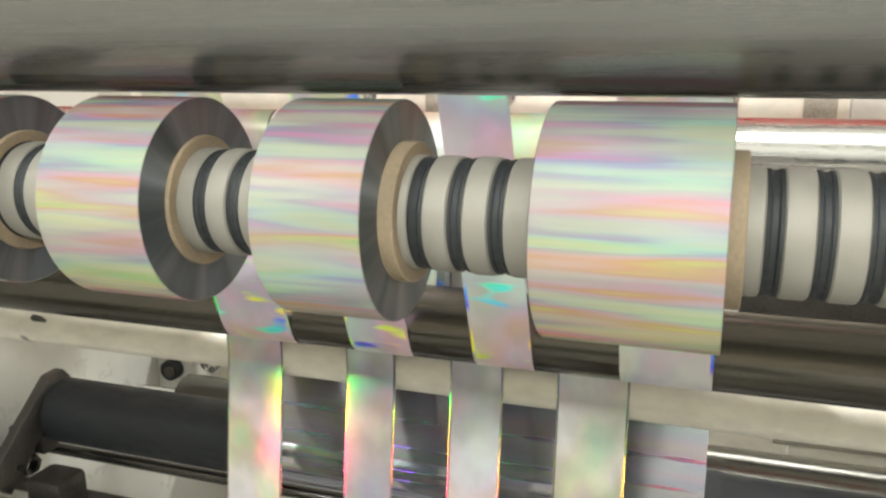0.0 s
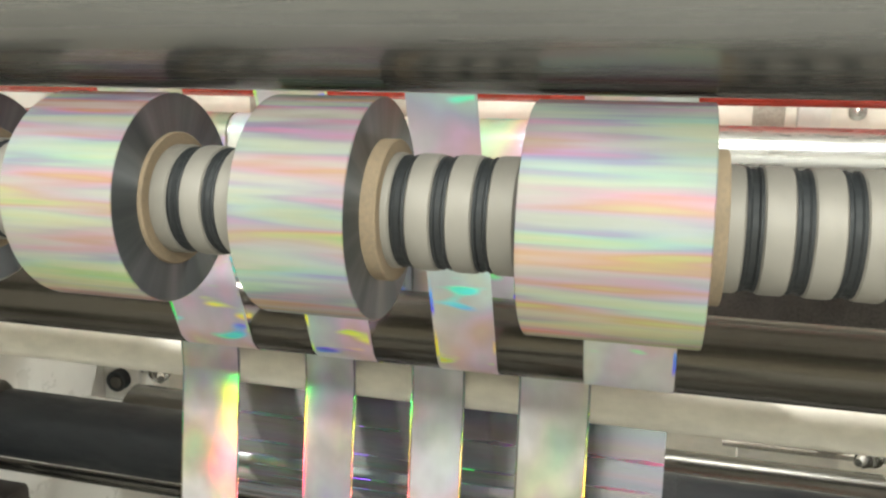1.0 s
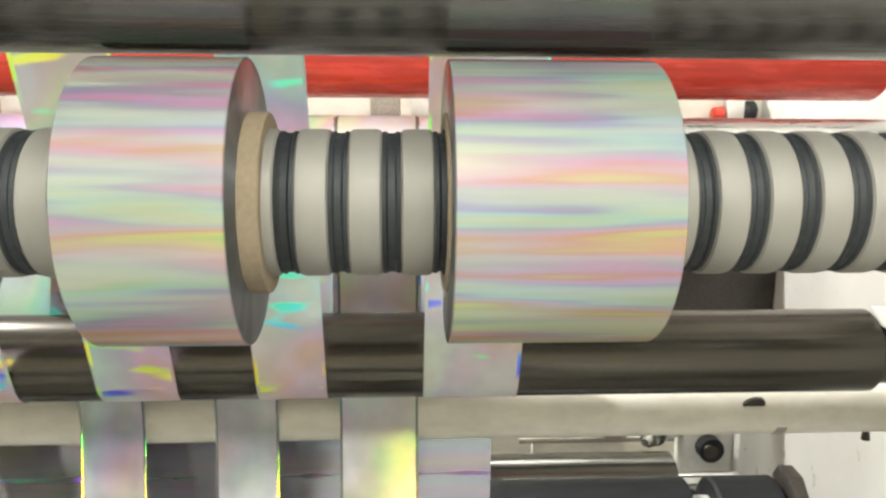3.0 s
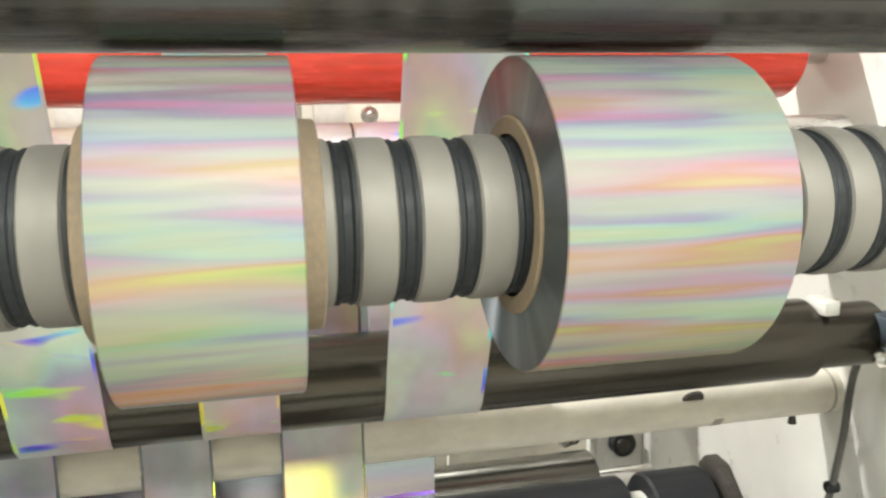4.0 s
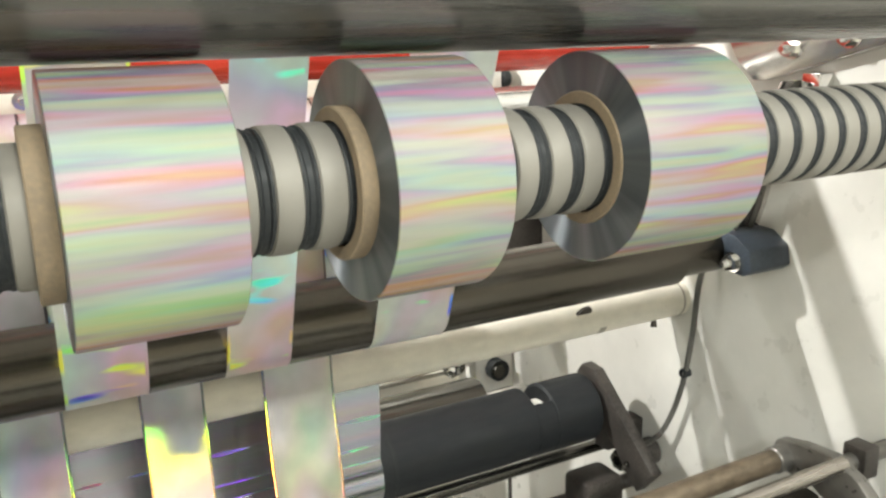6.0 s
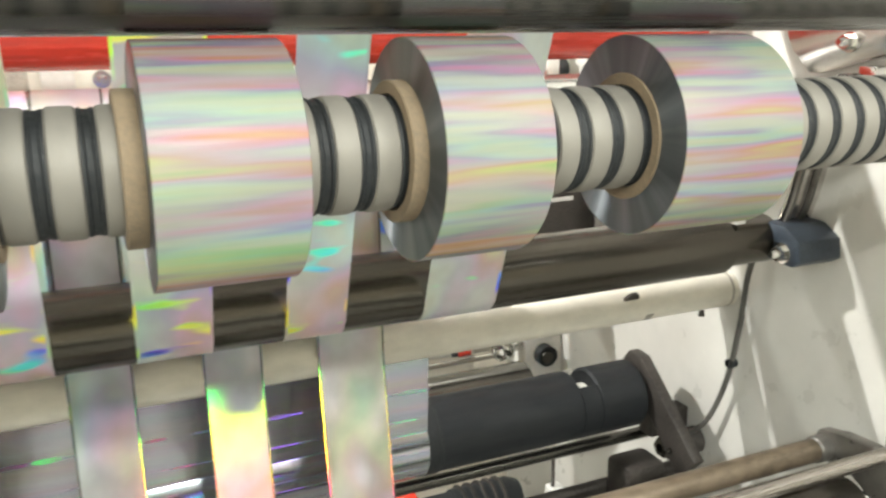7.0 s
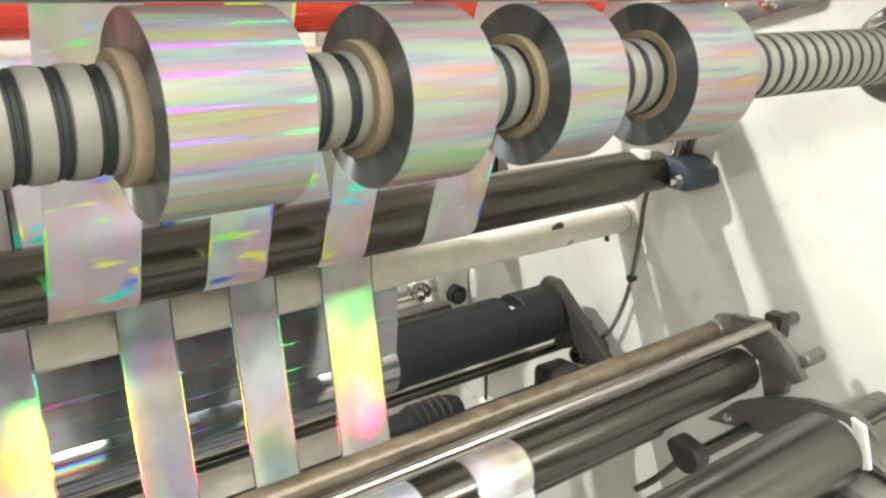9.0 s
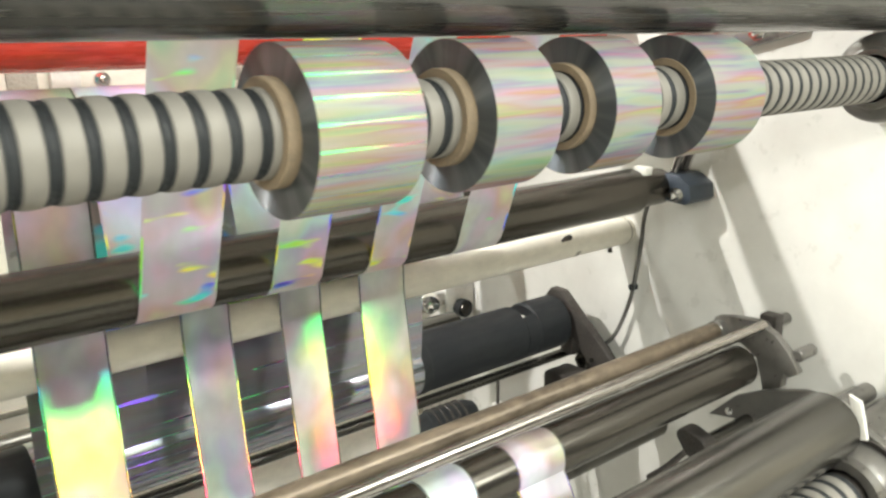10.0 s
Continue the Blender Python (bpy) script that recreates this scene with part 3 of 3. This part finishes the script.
tube_ob = thing("support_tube", "cream painted support tube behind the strips", "tube", (0, 0.5796, Z - 0.3651))
part("tube", tube(LEFT, SIDE_X, 0.022, 0.0313, 0.001, 64, 0.5796, Z - 0.3651), CREAM_PAINT, tube_ob)
for side in (1, -1):
    c = flip(0.753, side)
    part("flange", tube(min(c, c - side * 0.004), max(c, c - side * 0.004), 0.0315, 0.0322, 0.0005, 64, 0.5796, Z - 0.3651), TAPE, tube_ob)
    bm = bmesh.new()
    bmesh.ops.create_cone(bm, cap_ends=True, segments=24, radius1=0.0145, radius2=0.0145, depth=0.004, matrix=Matrix.Translation((flip(0.535, side), 0.5796 - 0.0262, Z - 0.3651 + 0.0185)) @ Matrix.Rotation(radians(-55), 4, "X"))
    part("bore_plug", bm, DARK_STEEL, tube_ob, "dark round plug")
    wrap_pts = arc(0.5796, Z - 0.3651, 0.0317, 205, 262, 10)
    bm = ribbon(wrap_pts, flip(0.575, side) - 0.007, flip(0.575, side) + 0.007, 0.0006)
    part("tape", bm, TAPE, tube_ob, "torn grey tape")
    bm = bmesh.new()
    bmesh.ops.create_cone(bm, cap_ends=True, segments=12, radius1=0.006, radius2=0.004, depth=0.012, matrix=Matrix.Translation((flip(0.70, side), 0.5696, Z - 0.3651 - 0.0345)))
    part("set_screw", bm, DARK_STEEL, tube_ob)

bar("salmon_strip", "salmon coloured flat strip under the cream tube", 0.15, 0.285, 0.600, -0.398, 0.006, plain("salmon_paint", (0.42, 0.2, 0.12), 0.6), "strip")
beam = thing("cross_beam", "dark steel cross beam far behind the guide roller", "beam", (0.4, 1.02, Z - 0.3))
part("beam_body", box((0.24, 1.0, Z - 0.44), (0.766, 1.05, Z - 0.125), 0.004), DARK_STEEL, beam)
part("edge_rail", box((0.24, 0.99, Z - 0.27), (0.7, 0.9995, Z - 0.26), 0.001), CHROME, beam)
part("edge_rail", box((0.24, 0.99, Z - 0.225), (0.7, 0.9995, Z - 0.22), 0.001), STEEL_ROLL, beam)
# unseen bar, added so that its shadow band falls on the side panel
bar("shadow_cross_bar", "unseen steel cross bar, added to shade a band of the side panel", LEFT, SIDE_X, 0.55, 0.225, 0.03, STEEL_ROLL)

# ---- foil strips ----
KY, KZ, KR = 0.4408, Z - 0.2349, 0.0471
UP = [(-0.4263, -0.3206), (-0.2388, -0.1553), (-0.0745, 0.0), (0.1009, 0.2034)]
DOWN = [(-0.5263, -0.4263), (-0.3198, -0.2388), (-0.1543, -0.0745), (0.0008, 0.1002)]
over = arc(0.578, Z - 0.012, 0.0318, 62, 180, 12)
rise = [(0.397 - 0.36 * s, KZ - 0.017 + 0.93 * s) for s in [0.02 + 0.52 * i / 12 for i in range(13)]]
up_path = over + arc(KY, KZ, KR, -8, -159, 20) + rise + [(0.19, Z + 0.33), (0.165, Z + 0.3365)]
down_path = over + [(0.5475, Z - 0.16)] + arc(0.5796, Z - 0.3651, 0.0317, 178, 182, 4) + [(0.5475 - 0.143 * d, Z - 0.37 - d) for d in (0.004, 0.01, 0.05, 0.1, 0.15, 0.2, 0.25, 0.3, 0.35, 0.39)]
down_path += arc(0.455, Z - 0.80, 0.0355, 20, -120, 12) + [(0.32, Z - 0.70)] + arc(0.185, Z - 0.548, 0.0405, 55, 200, 16) + [(0.10, Z - 0.64), (0.02, Z - 0.80), (-0.06, Z - 0.97)]
wrap_path = arc(0.696, Z - 0.5917, 0.0652, -100, -214, 14)
run_path = [wrap_path[-1], (0.636, Z - 0.50), (0.629, Z - 0.36)]
rise_path = [(0.629, Z - 0.36), (0.626, Z - 0.30), (0.6105, Z - 0.03)] + arc(0.578, Z - 0.012, 0.0318, 0, 58, 6)
web = thing("film_sheet", "uncut mirror-like holographic film sheet before the slitting", "film sheet", (MID, 0.63, Z - 0.5))
part("drum_wrap", ribbon(wrap_path, -0.5263, 0.2034), HOLO_WEB, web, "mirror-like part round the drum, dark reflections in its colour")
part("flat_run", ribbon(run_path, -0.5263, 0.2034), HOLO_WEB, web)
part("rising_run", ribbon(rise_path, -0.5263, 0.2034), HOLO_SHEET, web, "part below the chrome roller, bright pastel reflections in its colour")


def film_strip(path, x0, x1, foil, edge, label, group):
    """A slit strip of foil: its face, and the two slit edges that curl up a little."""
    ob = thing("film_strip", label, "film strip", ((x0 + x1) / 2, path[20][0], path[20][1]), group)
    e = 0.0032
    x0, x1 = x0 + 0.0006, x1 - 0.0006
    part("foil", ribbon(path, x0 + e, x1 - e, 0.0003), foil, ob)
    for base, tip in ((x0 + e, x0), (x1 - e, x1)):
        part("slit_edge", ribbon(path, base, tip, 0.0003, 0.0008), edge, ob, "slit edge with rainbow glints in its colour")


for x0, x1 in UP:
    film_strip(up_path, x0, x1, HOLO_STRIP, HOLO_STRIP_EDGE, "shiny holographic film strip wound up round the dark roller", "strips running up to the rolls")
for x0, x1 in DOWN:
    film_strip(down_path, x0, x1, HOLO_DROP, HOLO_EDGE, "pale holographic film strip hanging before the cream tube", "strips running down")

# ---- brackets and small parts, mirrored on both sides ----
for side in (1, -1):
    def xx(a, b, s=side):
        return sorted((flip(a, s), flip(b, s)))
    clamp = thing("roller_clamp", "blue-grey clamp block holding the guide roller", "clamp", (flip(0.76, side), 0.38, Z - 0.235), "roller clamps")
    part("block", slab([(0.35, Z - 0.255), (0.365, Z - 0.265), (0.41, Z - 0.262), (0.45, Z - 0.25), (0.45, Z - 0.222), (0.425, Z - 0.204), (0.385, Z - 0.206), (0.355, Z - 0.225)], *xx(0.682, 0.766), 0.0025), BLUE_BLOCK, clamp)
    part("clamp_bolt", bolt_bm((flip(0.684, side), 0.383, Z - 0.246), (-side, 0, 0), 0.012, 0.022), CHROME, clamp, "chrome hexagon bolt")
    part("grease_nipple", bolt_bm((flip(0.64, side), 0.43, Z - 0.205), (0, 0, 1), 0.004, 0.014), BRASS, clamp, "brass nipple")
    part("guide_plate", ribbon([(0.418, Z - 0.207), (0.405, Z - 0.17), (0.388, Z - 0.10), (0.36, Z - 0.03), (0.335, Z + 0.02)], *xx(0.70, 0.766), 0.003), PINK_PLATE, clamp, "bright sheet metal guide plate")
    for rx_ in (0.708, 0.742):
        part("plate_fold", ribbon([(0.413, Z - 0.205), (0.400, Z - 0.17), (0.383, Z - 0.10), (0.355, Z - 0.03), (0.330, Z + 0.02)], *xx(rx_ - 0.003, rx_ + 0.003), 0.006), STEEL_PLAIN, clamp)
    part("white_tab", box((xx(0.606, 0.626)[0], 0.405, Z - 0.2), (xx(0.606, 0.626)[1], 0.44, Z - 0.183), 0.002), WHITE_PART, clamp, "small white tab")

    plate = thing("polished_plate", "polished steel plate bolted to the side panel", "plate", (flip(0.755, side), 0.35, Z + 0.07), "polished plates")
    part("plate_body", slab([(0.475, Z + 0.075), (0.46, Z + 0.05), (0.425, Z + 0.018), (0.40, Z + 0.018), (0.18, Z + 0.075), (0.15, Z + 0.16), (0.475, Z + 0.16)], *xx(0.745, 0.766), 0.002), PINK_PLATE, plate)
    for by, bz in ((0.355, 0.062), (0.265, 0.076)):
        part("plate_bolt", bolt_bm((flip(0.746, side), by, Z + bz), (-side, 0, 0), 0.011, 0.022), CHROME, plate, "chrome bolt")
    part("lug", box((xx(0.735, 0.766)[0], 0.30, Z - 0.02), (xx(0.735, 0.766)[1], 0.33, Z + 0.03), 0.002), CHROME, plate)

    bracket = thing("roller_bracket", "dark steel bracket at the web roller's end", "bracket", (flip(0.69, side), 0.68, Z - 0.6), "web roller brackets")
    part("end_plate", slab([(0.712, Z - 0.512), (0.73, Z - 0.535), (0.552, Z - 0.705), (0.51, Z - 0.655), (0.675, Z - 0.514)], *xx(0.655, 0.678), 0.003), DARK_STEEL, bracket)
    part("bearing_block", box((xx(0.57, 0.655)[0], 0.58, Z - 0.78), (xx(0.57, 0.655)[1], 0.655, Z - 0.685), 0.012), DARK_STEEL, bracket)
    part("mount", box((xx(0.678, 0.766)[0], 0.66, Z - 0.68), (xx(0.678, 0.766)[1], 0.70, Z - 0.63), 0.004), DARK_STEEL, bracket)
    for bz in (-0.55, -0.66):
        part("bracket_bolt", bolt_bm((flip(0.657, side), 0.68 + (bz + 0.55) * 0.95, Z + bz), (-side, 0, 0), 0.006, 0.008), STEEL_ROLL, bracket)

    cable = wire("cable", [(flip(0.752, side), 0.50, Z - 0.26), (flip(0.738, side), 0.506, Z - 0.32), (flip(0.742, side), 0.52, Z - 0.42), (flip(0.745, side), 0.545, Z - 0.53), (flip(0.738, side), 0.58, Z - 0.62), (flip(0.72, side), 0.62, Z - 0.665)], 0.005, CABLE_SKIN)
    tagged(cable, "grey cable hanging along the side panel", "cable", "side cables")
    tie = tagged(mesh("cable_tie", tube(xx(0.737, 0.753)[0], xx(0.737, 0.753)[1], 0.0055, 0.0085, 0.0006, 20, 0.535, Z - 0.49), RUBBER), "black cable tie round the grey cable", "cable tie", "cable ties")
    socket = thing("cable_gland", "dark round cable gland below the bracket", "gland", (flip(0.73, side), 0.63, Z - 0.67), "cable glands")
    part("gland_body", rod(*xx(0.69, 0.766), 0.026, 0.004, 32, 0.63, Z - 0.685), DARK_STEEL, socket)
    part("gland_nut", tube(*xx(0.675, 0.69), 0.01, 0.02, 0.002, 6, 0.63, Z - 0.685), STEEL_ROLL, socket)

    lever = thing("link_plate", "curved steel link plate joining the lower bars", "link", (flip(0.65, side), 0.15, Z - 0.5), "lower links")
    part("link_body", slab([(0.255, Z - 0.485), (0.245, Z - 0.462), (0.21, Z - 0.455), (0.16, Z - 0.45), (0.12, Z - 0.468), (0.09, Z - 0.495), (0.068, Z - 0.53), (0.088, Z - 0.545), (0.10, Z - 0.525), (0.098, Z - 0.567), (0.136, Z - 0.585), (0.15, Z - 0.52), (0.185, Z - 0.50), (0.225, Z - 0.505)], *xx(0.632, 0.652), 0.003), STEEL_PLAIN, lever)
    part("stub", rod(*xx(0.645, 0.70), 0.012, 0.003, 32, 0.080, Z - 0.502), STEEL_PLAIN, lever)
    part("square_block", box((xx(0.69, 0.72)[0], 0.15, Z - 0.50), (xx(0.69, 0.72)[1], 0.185, Z - 0.455), 0.003), DARK_STEEL, lever)
    part("spacer", rod(*xx(0.652, 0.766), 0.012, 0.001, 24, 0.17, Z - 0.478), STEEL_PLAIN, lever)
    part("arm", rod(*xx(0.6305, 0.66), 0.022, 0.002, 32, 0.185, Z - 0.548), CHROME, lever)

    cheek = thing("cheek_plate", "flat grey steel cheek plate beside the strip roller", "plate", (flip(0.63, side), 0.06, Z - 0.57), "cheek plates")
    part("cheek_body", slab([(0.235, Z - 0.662), (0.18, Z - 0.605), (0.125, Z - 0.576), (0.05, Z - 0.551), (-0.03, Z - 0.545), (-0.07, Z - 0.57), (-0.06, Z - 0.61), (0.02, Z - 0.635), (0.136, Z - 0.645)], *xx(0.614, 0.63), 0.002), STEEL_PLAIN, cheek)
    part("cheek_foot", rod(*xx(0.63, 0.766), 0.018, 0.002, 24, 0.0, Z - 0.58), STEEL_PLAIN, cheek)
    part("cheek_bolt", bolt_bm((flip(0.614, side), 0.19, Z - 0.64), (-side, 0, 0), 0.006, 0.008), CHROME, cheek)

    swing = thing("swing_arm", "grey cast swing arm beside the lower shaft", "arm", (flip(0.34, side), -0.18, Z - 0.52), "swing arms")
    part("shaft_flange", lathe([(flip(px, side), r) for px, r in ((0.27, 0.039), (0.27, 0.052), (0.276, 0.060), (0.282, 0.062), (0.312, 0.062), (0.312, 0.039))], 64, -0.1853, Z - 0.5244), STEEL_PLAIN, swing)
    part("end_guard", slab([(-0.168, Z - 0.392), (-0.186, Z - 0.398), (-0.199, Z - 0.448), (-0.186, Z - 0.452)], *xx(0.3005, 0.308), 0.002), WHITE_PART, swing, "small white end guard")
    part("arm_plate", slab(hull([(-0.135, Z - 0.45, 0.022), (-0.185, Z - 0.524, 0.068), (-0.05, Z - 0.60, 0.03)]), *xx(0.328, 0.345), 0.006), STEEL_PLAIN, swing, "cast bearing plate")
    part("arm_rim", lathe([(flip(px, side), r) for px, r in ((0.322, 0.062), (0.322, 0.0675), (0.328, 0.0675), (0.328, 0.062))], 64, -0.1853, Z - 0.5244), DARK_STEEL, swing, "dark ring")
    part("arm_hub", rod(*xx(0.311, 0.329), 0.061, 0.002, 48, -0.1853, Z - 0.5244), STEEL_PLAIN, swing)
    part("arm_tube", rod(*xx(0.345, 0.766), 0.028, 0.002, 32, -0.05, Z - 0.60), STEEL_PLAIN, swing)

    mount = thing("cylinder_mount", "white mounting block with a black bore", "mount", (flip(0.73, side), 1.13, Z - 0.68), "cylinder mounts")
    part("block", box((xx(0.66, 0.766)[0], 1.125, Z - 0.78), (xx(0.66, 0.766)[1], 1.18, Z - 0.60), 0.006), WHITE_PART, mount)
    bm = bmesh.new()
    bmesh.ops.create_cone(bm, cap_ends=True, segments=32, radius1=0.026, radius2=0.026, depth=0.03, matrix=Matrix.Translation((flip(0.712, side), 1.115, Z - 0.675)) @ Matrix.Rotation(radians(90), 4, "X"))
    part("black_ring", bm, RUBBER, mount, "black rubber ring")
    bm = bmesh.new()
    bmesh.ops.create_cone(bm, cap_ends=True, segments=32, radius1=0.017, radius2=0.015, depth=0.006, matrix=Matrix.Translation((flip(0.708, side), 1.098, Z - 0.675)) @ Matrix.Rotation(radians(90), 4, "X"))
    part("ring_face", bm, STEEL_ROLL, mount)
    part("nozzle", bolt_bm((flip(0.60, side), 1.12, Z - 0.64), (-side * 0.6, -0.8, 0), 0.02, 0.05), CHROME, mount, "chrome fitting")
    part("nozzle_arm", box((xx(0.58, 0.70)[0], 1.13, Z - 0.66), (xx(0.58, 0.70)[1], 1.16, Z - 0.62), 0.003), CHROME, mount)

# dark lever between the lower rollers
lev = thing("lock_lever", "small dark lock lever between the lower rollers", "lever", (0.45, 0.15, Z - 0.64))
part("lever_block", slab(hull([(0.15, Z - 0.645, 0.024), (0.175, Z - 0.63, 0.014)]), 0.44, 0.475, 0.003), DARK_STEEL, lev)
wire("lever_handle", [(0.45, 0.17, Z - 0.66), (0.43, 0.2, Z - 0.70), (0.42, 0.23, Z - 0.73)], 0.006, DARK_STEEL, lev).matrix_parent_inverse = Matrix.Translation((-0.45, -0.15, -(Z - 0.64)))
part("lever_shaft", rod(0.475, 0.766, 0.012, 0.001, 24, 0.15, Z - 0.645), STEEL_ROLL, lev)

# back of the machine: pale cabinet with a seam and small parts
cabinet = thing("rear_cabinet", "pale cream cabinet at the machine's back", "cabinet", (MID, 1.45, 0))
part("cabinet_body", box((flip(0.74, -1), 1.35, 0.02), (0.74, 1.42, Z - 0.55), 0.006), CREAM_PAINT, cabinet)
part("seam_strip", box((flip(0.74, -1), 1.343, Z - 0.74), (0.74, 1.35, Z - 0.725), 0.001), TAPE, cabinet)


ledge = thing("rear_ledge", "pale painted ledge on the rear cabinet", "ledge", (0.45, 1.3, Z - 0.67))
part("ledge_plate", box((0.36, 1.20, Z - 0.675), (0.56, 1.35, Z - 0.648), 0.003), WHITE_PART, ledge)
part("ledge_lip", box((0.33, 1.19, Z - 0.695), (0.70, 1.20, Z - 0.684), 0.002), TAPE, ledge)
part("ledge_web", box((0.36, 1.20, Z - 0.75), (0.56, 1.215, Z - 0.675), 0.003), CREAM_PAINT, ledge)
plug = thing("cable_plug", "small red cable plug on the rear ledge", "plug", (0.52, 1.18, Z - 0.66))
part("plug_body", rod(0.505, 0.54, 0.008, 0.003, 20, 1.175, Z - 0.66), RED_COAT, plug)
part("plug_collar", tube(0.49, 0.505, 0.003, 0.006, 0.001, 20, 1.175, Z - 0.66), RUBBER, plug)
part("plug_holder", box((0.505, 1.185, Z - 0.675), (0.53, 1.205, Z - 0.645), 0.002), WHITE_PART, plug)


rear = thing("rear_crossbeam", "cream painted crossbeam behind the red roller", "beam", (MID, 1.14, Z))
part("beam_face", box((LEFT, 1.12, Z - 0.10), (SIDE_X, 1.16, Z + 0.16), 0.004), CREAM_PAINT, rear)
for bx in (-0.62, -0.32, 0.10, 0.40):
    part("sensor_bracket", slab([(1.10, Z - 0.02), (1.12, Z - 0.05), (1.12, Z + 0.06), (1.095, Z + 0.04)], bx, bx + 0.055, 0.003), WHITE_PART, rear, "white bracket")
    part("adjusting_screw", bolt_bm((bx + 0.1, 1.12, Z + 0.01), (0, -1, 0), 0.012, 0.02), CHROME, rear)
    part("access_cover", box((bx - 0.075, 1.115, Z - 0.03), (bx - 0.02, 1.12, Z + 0.05), 0.002), TAPE, rear, "grey access cover")
button = thing("stop_button", "red stop button on the cream crossbeam", "button", (0.68, 1.12, Z))
part("button_cap", lathe([(0.664, 1e-4), (0.664, 0.010), (0.668, 0.014), (0.684, 0.016), (0.688, 1e-4)], 32, 1.108, Z + 0.002), RED_COAT, button)
part("button_base", box((0.688, 1.09, Z - 0.03), (0.72, 1.12, Z + 0.05), 0.003), WHITE_PART, button)
part("black_knob", tube(0.72, 0.742, 0.004, 0.02, 0.004, 32, 1.10, Z + 0.008), RUBBER, button)

drive = thing("drive_motor", "small black motor with a red end cap low behind the strips", "motor", (0.32, 0.75, Z - 0.80))
part("end_cap", box((0.185, 0.73, Z - 0.825), (0.236, 0.79, Z - 0.752), 0.006), RED_COAT, drive, "red end cap")
part("motor_body", lathe([(0.236, 1e-4), (0.236, 0.030), (0.25, 0.032), (0.30, 0.032), (0.302, 0.036), (0.42, 0.036), (0.44, 0.028), (0.44, 1e-4)], 40, 0.76, Z - 0.79), RUBBER, drive)
for fx in (0.315, 0.335, 0.355, 0.375, 0.395):
    part("cooling_fin", tube(fx, fx + 0.006, 0.0355, 0.041, 0.001, 40, 0.76, Z - 0.79), DARK_STEEL, drive)
part("motor_rail", box((0.19, 0.745, Z - 0.845), (0.766, 0.775, Z - 0.828), 0.002), DARK_STEEL, drive)
hanger = thing("hanger_rod", "thin dark hanger rod with a white foot", "rod", (0.515, 0.75, Z - 0.77))
part("rod", box((0.512, 0.747, Z - 0.80), (0.518, 0.753, Z - 0.71), 0.001), DARK_STEEL, hanger)
part("foot", box((0.505, 0.735, Z - 0.828), (0.535, 0.765, Z - 0.79), 0.003), WHITE_PART, hanger, "white foot")


def motions():
    """All rollers, the shaft and the rolls turn as the foil runs through."""
    speed = 0.22
    for ob, r in SPINNERS:
        x, y, z = ob.location
        rate = math.degrees(speed / r)
        n = max(2, math.ceil(abs(rate) * 10.0 / 60.0))
        walk(ob, [(10.0 * i / n, pose(x, y, z, rate * 10.0 * i / n, 0, 0)) for i in range(n + 1)])


motions()
